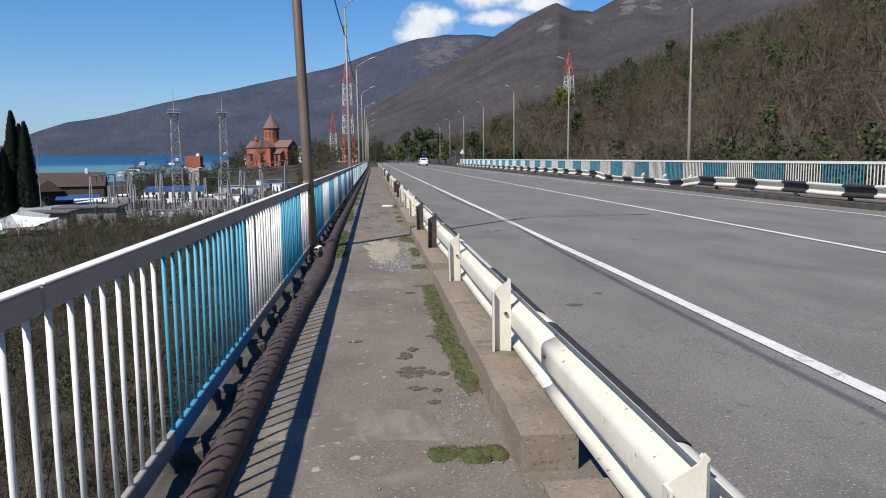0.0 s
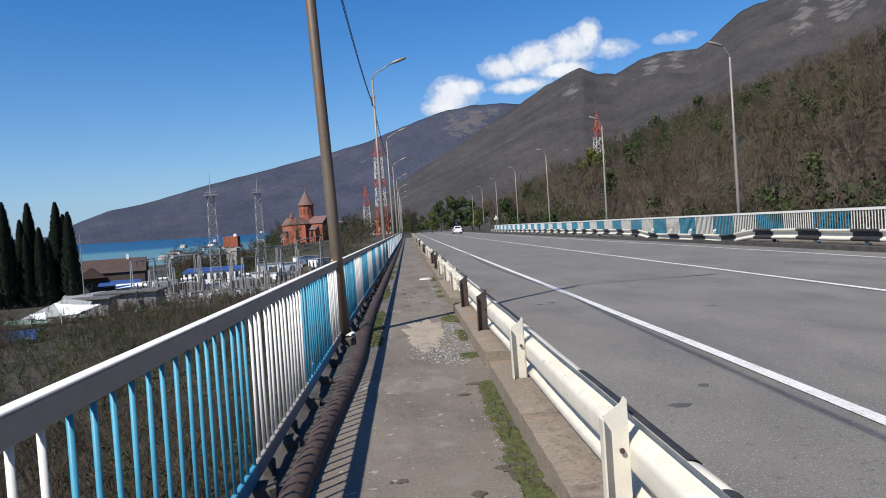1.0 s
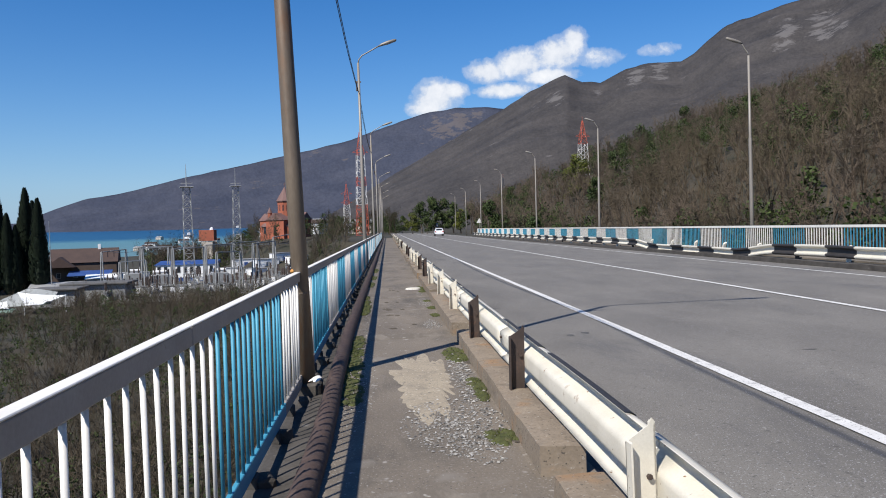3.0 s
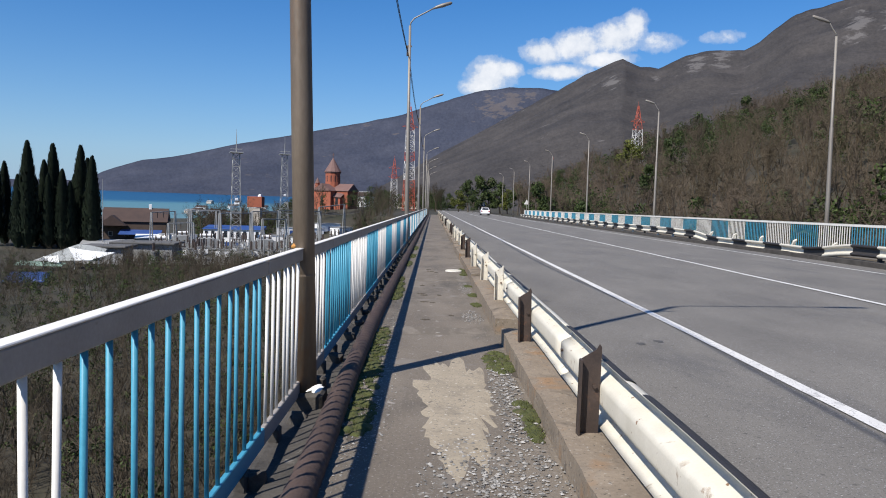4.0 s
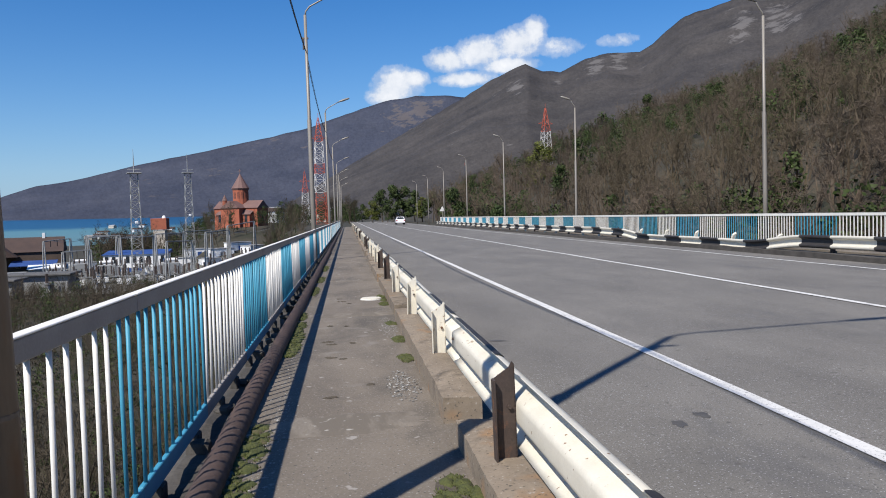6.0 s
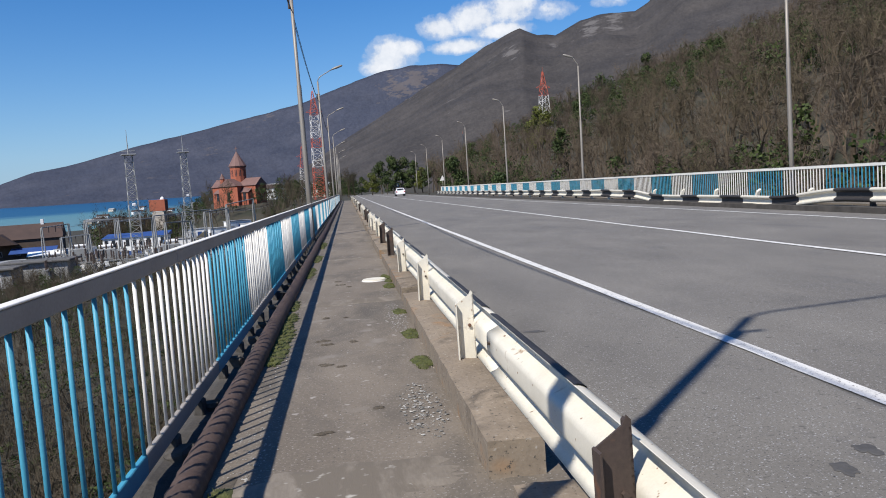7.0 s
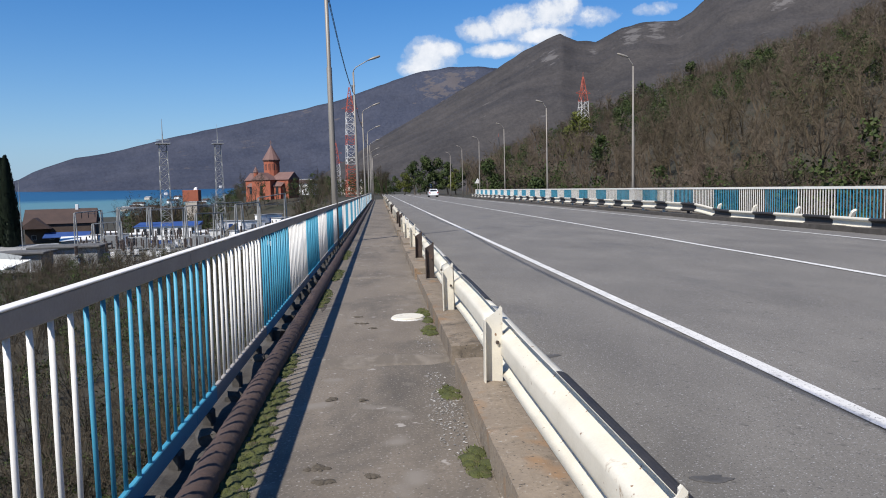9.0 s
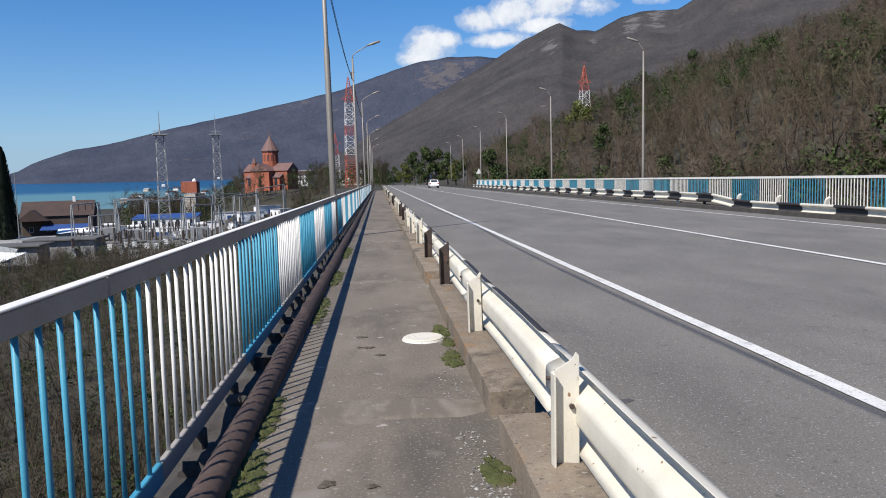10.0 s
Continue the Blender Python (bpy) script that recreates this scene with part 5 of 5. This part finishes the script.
def church():
    x, y = polar(-7.95, 262)
    t = thing("church", "red stone church with a drum tower and pointed cone roof", "church", pose(x, y, ground_z(x, y), 0, 0, -24))
    part("nave", Mesh().box(-8.5, 8.5, -3.6, 3.6, -2, 6.4), red_stone, t)
    part("transept", Mesh().box(-3.6, 3.6, -7.2, 7.2, -2, 6.396), red_stone, t)
    part("corner_room", Mesh().box(-6.6, 6.6, -5.6, 5.6, -2, 4.2), red_stone, t)
    part("nave_roof", gable_roof(Mesh(), 17, 7.2, 6.4, 2.7, 0.35), church_roof, t)
    part("transept_roof", gable_roof(Mesh(), 14.4, 7.2, 6.396, 2.6, 0.35).mesh("transept_roof", church_roof), None, t).matrix_basis = pose(0, 0, 0, 0, 0, 90)
    for sx in (-1, 1):
        for sy in (-1, 1):
            part("lean_to_roof", Mesh().add([(sx * 3.6, sy * 3.6, 6.0), (sx * 7.0, sy * 3.6, 5.4), (sx * 7.0, sy * 6.0, 4.1), (sx * 3.6, sy * 6.0, 4.2)], [(0, 1, 2, 3)]), church_roof, t)
    drum = part("drum", Mesh().tube([(0, 0, 7.5), (0, 0, 13.2)], 2.75, 12), red_stone, t)
    part("cornice", Mesh().tube([(0, 0, 12.9), (0, 0, 13.4)], [2.9, 3.15], 12), church_roof, t)
    part("cone_roof", Mesh().tube([(0, 0, 13.4), (0, 0, 18.6)], [3.2, 0.06], 12), church_roof, t)
    part("cross", Mesh().tube([(0, 0, 18.5), (0, 0, 20.2)], 0.10, 4).tube([(-0.5, 0, 19.6), (0.5, 0, 19.6)], 0.09, 4), church_roof, t)
    for k in range(12):
        a = math.pi / 6 * (k + 0.5)
        w = part("drum_window", Mesh().box(-0.3, 0.3, -0.06, 0.06, 0, 2.2), dark_glass, t)
        w.matrix_basis = pose(2.66 * math.cos(a), 2.66 * math.sin(a), 9.8, 0, 0, math.degrees(a) + 90)
    bell = part("bell_turret", Mesh().tube([(-4.6, -3, 6.0), (-4.6, -3, 9.2)], 0.8, 8), red_stone, t)
    part("turret_roof", Mesh().tube([(-4.6, -3, 9.2), (-4.6, -3, 11.2)], [1.0, 0.05], 8), church_roof, t)
    for px, py, tn in ((-8.53, 0, 90), (8.53, 0, 90), (0, -7.23, 0), (0, 7.23, 0), (-5.2, -5.63, 0), (5.2, -5.63, 0)):
        w = part("arched_window", Mesh().prism([(-0.5, 0), (0.5, 0), (0.5, 2.2), (0.3, 2.65), (0, 2.85), (-0.3, 2.65), (-0.5, 2.2)], "y", -0.06, 0.06), dark_glass, t)
        w.matrix_basis = pose(px, py, 1.6, 0, 0, tn)


church()


# tents and low roofs under the cypresses
def sheet(corners, sag, thick=0.05, n=8):
    """A stretched cloth between four corners, hanging down in the middle."""
    m = Mesh()
    p = [Vector(c) for c in corners]
    for k in (0, 1):
        for j in range(n + 1):
            for i in range(n + 1):
                u, v = i / n, j / n
                q = (p[0] * (1 - u) + p[1] * u) * (1 - v) + (p[3] * (1 - u) + p[2] * u) * v
                m.v.append((q.x, q.y, q.z - sag * 16 * u * (1 - u) * v * (1 - v) - sag * (1 - v) * 4 * u * (1 - u) * 0.5 - thick * k))
    w, c = n + 1, (n + 1) ** 2
    m.f += [(j * w + i, j * w + i + 1, j * w + w + i + 1, j * w + w + i) for j in range(n) for i in range(n)]
    m.f += [tuple(c + q for q in reversed(f)) for f in m.f[:]]
    rim = list(range(n + 1)) + [j * w + n for j in range(1, n + 1)] + [n * w + i for i in range(n - 1, -1, -1)] + [j * w for j in range(n - 1, 0, -1)]
    m.f += [(rim[i], c + rim[i], c + rim[(i + 1) % len(rim)], rim[(i + 1) % len(rim)]) for i in range(len(rim))]
    return m


def pavilion():
    x, y = polar(-26.3, 150)
    t = thing("tent_pavilion", "white canvas sails over a pale grey canopy", "tent", pose(x, y, ground_z(x, y) + 0.2, 0, 0, 4))
    part("canopy", sheet([(-7.5, -3.5, 1.3), (-0.5, -4.5, 1.5), (0.5, 1.5, 4.1), (-1.5, 1.5, 4.2)], 0.15), canopy_grey, t, "pale grey canvas roof")
    part("canopy", sheet([(-0.5, -4.5, 1.5), (4.5, -4.0, 1.6), (4.0, 1.5, 3.4), (0.5, 1.5, 4.1)], 0.1), canopy_grey, t, "pale grey canvas roof")
    part("sail", sheet([(-1.6, -2.6, 3.9), (7.2, -3.4, 3.1), (3.4, -5.2, 1.7), (0.6, -5.2, 1.6)], 0.45), tent_mat, t, "bright white canvas")
    part("sail", sheet([(-5.2, -5.0, 2.2), (-2.4, -5.2, 2.5), (-1.9, -6.0, 1.2), (-3.6, -6.0, 1.3)], 0.15), tent_mat, t, "bright white canvas")
    part("green_canopy", sheet([(-9.5, -7.0, 0.7), (-1.0, -7.2, 0.6), (-1.0, -5.2, 1.1), (-9.5, -4.6, 1.3)], 0.05), tent_green, t)
    for px, py, h in ((-7.4, -3.5, 1.4), (-4.6, -6.2, 1.9), (7.0, -3.4, 3.2), (0.5, -5.2, 1.6), (4.4, -4.0, 1.6), (-0.6, 1.4, 4.1)):
        part("tent_pole", Mesh().tube([(px, py, -0.3), (px, py, h)], 0.07, 6), white_wall, t)
    for name, w, d, h, at in (("bar_house", 8.0, 6.0, 3.3, (1.5, 9.0)), ("store_room", 12.0, 7.0, 3.6, (6.5, 19.0))):
        bx, by = at
        hall = part(name, Mesh().box(bx - w / 2, bx + w / 2, by - d / 2, by + d / 2, 0, h), grey_roof, t, "pale grey wall under a flat dark roof")
        part("roof", Mesh().bbox(bx - w / 2 - 0.8, bx + w / 2 + 0.8, by - d / 2 - 0.8, by + d / 2 + 0.8, h + 0.004, h + 0.45, 0.1), dark_roof, hall)


canopy_grey = surface("grey_canopy_canvas", [(0.3, (0.24, 0.25, 0.24)), (0.7, (0.36, 0.37, 0.355))], 0.5, 0.8, 0.0, 4)
dark_roof = surface("dark_flat_roof", [(0.3, (0.07, 0.068, 0.066)), (0.7, (0.13, 0.125, 0.12))], 0.3, 0.9, 0.0, 3)
pavilion()
for az, r, w, mat in ((-25.2, 168, 9, grey_roof), (-23.2, 190, 8, white_wall), (-24.6, 205, 12, grey_roof), (-29.9, 125, 5, blue_wall), (-21.6, 225, 8, white_wall)):
    x, y = polar(az, r)
    t = thing("low_building", "low outbuilding with pale sheet roof among scrub", "building", pose(x, y, ground_z(x, y) - (1.7 if mat is blue_wall else 0.5), 0, 0, 18), "low outbuildings")
    part("wall", Mesh().box(-w / 2, w / 2, -3, 3, 0, 2.6), beige_wall, t)
    part("roof", Mesh().add([(-w / 2 - .4, -3.5, 2.5), (w / 2 + .4, -3.5, 2.5), (w / 2 + .4, 3.5, 3.4), (-w / 2 - .4, 3.5, 3.4), (-w / 2 - .4, 3.5, 3.3), (w / 2 + .4, 3.5, 3.3), (w / 2 + .4, -3.5, 2.4), (-w / 2 - .4, -3.5, 2.4)], [(0, 1, 2, 3), (7, 6, 5, 4), (0, 7, 6, 1), (3, 2, 5, 4)]), mat, t)

# far town along the shore
rt = random.Random(31)
shared = {}
for i in range(30):
    az = rt.uniform(-19, -1.5)
    r = rt.uniform(800, 1900) if az < -9 else rt.uniform(340, 620)
    x, y = polar(az, r)
    s = rt.randrange(3)
    if s not in shared:
        w = (9, 12, 15)[s]
        t = house("town_house", az, r, w, 8, (4, 6, 6)[s], 2.2, (white_wall, beige_wall, white_wall)[s], (brown_tile, grey_roof, brown_tile)[s], "small far house of the coastal town", rt.uniform(-40, 40), 1, 3)
        tagged(t, group="far town houses")
        shared[s] = t
    else:
        z = max(ground_z(x, y), -18.3 + (r - 850) * 0.0186 if r > 850 else -99)
        copy_thing(shared[s], pose(x, y, z - 0.4, 0, 0, rt.uniform(-40, 40)))


# ---- single trees ----
bark = surface("bark", [(0.3, (0.05, 0.04, 0.03)), (0.7, (0.12, 0.10, 0.08))], 2, 0.95, 0.5, 20, bump_size=0.03)


def cypress(az, r, h, seed):
    x, y = polar(az, r)
    t = thing("cypress", "tall narrow dark green cypress tree", "tree", pose(x, y, ground_z(x, y)), "cypress trees")
    part("trunk", Mesh().tube([(0, 0, -0.5), (0, 0, h * 0.8)], [0.35, 0.08], 7), bark, t)
    part("crown", cypress_crown(seed, h, h * 0.108 + 0.5), cypress_mat, t)


for i, (az, h) in enumerate(((-29.8, 26.4), (-28.75, 22.0), (-28.2, 26.5), (-27.6, 20.0), (-26.4, 26.5), (-25.95, 23.3), (-25.65, 23.8), (-29.3, 17.5), (-27.9, 15.5), (-27.1, 17.0), (-26.8, 19.0),
                              (-25.4, 15.0), (-30.4, 18.0), (-31.9, 25.5), (-31.2, 21.0), (-28.5, 18.5))):
    cypress(az, 208 + 5 * (i % 3), h, 200 + i)


def crown_tree(name, x, y, h, wide, mat, label, seed, clumps=16, leaves=70):
    t = thing(name, label, "tree", pose(x, y, ground_z(x, y)))
    m = Mesh()
    limb(m, (0, 0, -0.3), (0, 0, 1), h * 0.7, h * 0.03, 2, random.Random(seed), 0.7)
    part("trunk", m, bark, t)
    part("crown", evergreen_crown(seed, h, wide, clumps, leaves), mat, t)
    return t


for i, (az, r, h, mat, w) in enumerate(((2.2, 205, 6.5, yellow_mat, 0.42), (3.0, 214, 9.5, green_mat, 0.42), (3.9, 222, 11.0, green_mat, 0.45), (4.8, 224, 10.5, green_mat, 0.42), (5.6, 215, 9.0, green_mat, 0.42), (6.2, 205, 7.0, yellow_mat, 0.4), (3.4, 200, 5.0, green_mat, 0.5),
                                        (7.0, 200, 8.0, green_mat, 0.4), (1.4, 240, 6.0, green_mat, 0.5), (0.4, 250, 5.0, green_mat, 0.5))):
    crown_tree("roadside_tree", *polar(az, r), h, w, mat, "rounded evergreen tree at the end of the bridge" if mat is green_mat else "rounded yellow-green tree at the end of the bridge", 300 + i, 26, 80)
for i, (az, r, h) in enumerate(((20.6, 330, 17.0), (15.6, 215, 12), (14.9, 205, 10), (16.2, 205, 10), (17.2, 150, 9), (18.6, 175, 10), (8.6, 120, 8.0), (12.2, 115, 9), (29, 190, 9), (24, 240, 11))):
    crown_tree("hill_tree", *polar(az, r), h, 0.28, green_mat if not 1 <= i <= 3 else yellow_mat, "dark evergreen tree on the wooded hill" if not 1 <= i <= 3 else "yellow-green tree on the wooded hill", 340 + i, 22, 70)
places = []
for i in range(520):
    az = rw.uniform(-18.5, 1)
    r = rw.uniform(226, 400)
    x, y = polar(az, r)
    if not (-10.8 < az < -5.2 and 248 < r < 285) and not (-24.5 < az < -20):
        places.append((x, y, ground_z(x, y) - 0.3, rw.uniform(0.7, 1.25), rw.uniform(0, 6.28)))
for i in range(30):
    x, y = polar(rw.uniform(-18.6, -14.4), rw.uniform(236, 262))
    places.insert(0, (x, y, ground_z(x, y) - 0.3, rw.uniform(1.25, 1.7), rw.uniform(0, 6.28)))
scatter("town_trees", bare, places[:320], twig_grey, "bare grey trees between the houses", "wood")
scatter("town_evergreens", ever, places[320:], green_mat, "dark green trees between the houses", "wood")

edge = []
for i in range(300):
    az, r = rw.uniform(-24, -5), rw.uniform(120, 160)
    x, y = polar(az, r)
    edge.append((x, y, ground_z(x, y) - 0.3, rw.uniform(0.6, 1.15), rw.uniform(0, 6.28)))
scatter("yard_edge_scrub", bushes, edge, twig_grey, "bare scrub along the edge of the yard", "scrub")


# wires of the switch yard
for i in range(9):
    a0, a1 = -21 + 1.5 * i, -18.6 + 1.6 * i
    (x0, y0), (x1, y1) = polar(a0, 196), polar(a1, 200 + 3 * (i % 3))
    z0, z1 = ground_z(x0, y0) + 10.3, ground_z(x1, y1) + 10.3
    pts = [(x0 + (x1 - x0) * k / 8, y0 + (y1 - y0) * k / 8, z0 + (z1 - z0) * k / 8 - 2.4 * (k / 8) * (1 - k / 8)) for k in range(9)]
    solid("bus_wire", Mesh().tube(pts, 0.05, 4), steel_grey, "slack grey bus wire between the substation portals", "wire", "bus wires")
flag = thing("flagpole", "thin grey pole rising beside the cypresses", "pole", pose(*polar(-24.95, 205), ground_z(*polar(-24.95, 205))))
part("shaft", Mesh().tube([(0, 0, 0), (0, 0, 19)], [0.16, 0.05], 6), steel_grey, flag)


# ---- wires, signs, car ----
wire_mat = surface("black_cable", [(0.3, (0.012, 0.012, 0.013)), (0.7, (0.03, 0.03, 0.03))], 5, 0.6, 0.0, 30)
for k in range(-1, 6):
    for z, dx in ((7.05, -0.02), (6.94, 0.03)):
        y0, y1 = 12.0 + LAMP_STEP * k, 12.0 + LAMP_STEP * (k + 1)
        pts = [(-1.1 + dx, y0 + (y1 - y0) * i / 14, z - 1.6 * (i / 14) * (1 - i / 14)) for i in range(15)]
        solid("cable", Mesh().tube(pts, 0.011, 5), wire_mat, "black overhead cable sagging between the street lamps", "cable", "cables along the lamps", smooth=True)
for k in range(0, 6):
    t = thing("cable_bracket", "small steel bracket holding cables on a lamp post", "bracket", pose(-0.95 if k == 0 else -1.03, 12.0 + LAMP_STEP * k, 0), "cable brackets")
    part("arm", Mesh().bbox(-0.2, 0.03, -0.02, 0.02, 7.40, 7.46, 0.006), pole_mat, t)
    part("insulator", Mesh().tube([(-0.14, 0, 7.06), (-0.14, 0, 7.40)], 0.03, 6), insul, t)

sign_blue = surface("blue_sign", [(0.3, (0.03, 0.10, 0.30)), (0.7, (0.05, 0.14, 0.38))], 2, 0.4, 0.0, 10)


def road_sign(x, y, shape):
    t = thing("road_sign", "road sign on a thin steel pole at the verge", "sign", pose(x, y, -0.1), "road signs at the bridge end")
    part("pole", Mesh().tube([(0, 0, 0), (0, 0, 3.0)], 0.045, 8), pole_pale, t)
    if shape == "round":
        part("plate", Mesh().tube([(0, -0.05, 2.7), (0, -0.08, 2.7)], 0.38, 20), line_paint, t)
    elif shape == "square":
        part("plate", Mesh().bbox(-0.45, 0.45, -0.08, -0.05, 2.0, 3.0, 0.01), sign_blue, t)
        part("border", Mesh().bbox(-0.3, 0.3, -0.09, -0.082, 2.2, 2.8, 0.002), line_paint, t)
    else:
        part("plate", Mesh().prism([(-0.45, 2.2), (0.45, 2.2), (0, 3.0)], "y", -0.08, -0.05), line_paint, t)


for x, y, s in ((14.0, 245, "square"), (14.8, 251, "round"), (15.2, 128, "triangle"), (15.6, 240, "square")):
    road_sign(x, y, s)


def car():
    paint = bpy.data.materials.new("white_car_paint")
    paint.use_nodes = True
    p = paint.node_tree.nodes["Principled BSDF"]
    p.inputs["Base Color"].default_value, p.inputs["Roughness"].default_value, p.inputs["Coat Weight"].default_value = (0.75, 0.75, 0.76, 1), 0.35, 0.6
    tyre = surface("tyre_rubber", [(0.3, (0.012, 0.012, 0.012)), (0.7, (0.03, 0.03, 0.03))], 10, 0.8, 0.0, 40)
    red = surface("tail_lamp", [(0.3, (0.35, 0.02, 0.015)), (0.7, (0.45, 0.03, 0.02))], 10, 0.3, 0.0, 40)
    t = thing("car", "white hatchback car driving on the road", "car", pose(10.2, 154, -0.13, 0, 0, 0))
    side = [(-2.0, 0.35), (2.0, 0.35), (2.05, 0.75), (1.9, 0.95), (1.05, 1.02), (-1.9, 1.02), (-2.05, 0.8)]
    part("body", Mesh().prism([(a, b) for a, b in side], "x", -0.86, 0.86), paint, t)
    part("cabin", Mesh().add([(sx * wx, y, z) for sx in (-1, 1) for wx, y, z in ((0.82, -1.85, 1.02), (0.82, 1.0, 1.02), (0.64, 0.3, 1.48), (0.64, -1.35, 1.50))],
                             [(0, 1, 2, 3), (7, 6, 5, 4), (0, 4, 5, 1), (1, 5, 6, 2), (2, 6, 7, 3), (3, 7, 4, 0)]), paint, t)
    part("rear_window", Mesh().add([(-0.66, -1.83, 1.08), (0.66, -1.83, 1.08), (0.56, -1.46, 1.43), (-0.56, -1.46, 1.43)], [(0, 1, 2, 3)]), dark_glass, t)
    for s in (-1, 1):
        part("side_window", Mesh().add([(s * 0.815, -1.6, 1.07), (s * 0.815, 0.8, 1.07), (s * 0.66, 0.25, 1.44), (s * 0.66, -1.3, 1.45)], [(0, 1, 2, 3)]), dark_glass, t)
        part("tail_light", Mesh().bbox(s * 0.72 - 0.12, s * 0.72 + 0.12, -2.08, -2.0, 0.72, 0.95, 0.02), red, t)
        for y in (-1.3, 1.3):
            part("wheel", Mesh().tube([(s * 0.68, y, 0.31), (s * 0.88, y, 0.31)], 0.31, 18), tyre, t)
    part("bumper", Mesh().bbox(-0.84, 0.84, -2.12, -1.98, 0.36, 0.6, 0.04), paint, t)


car()
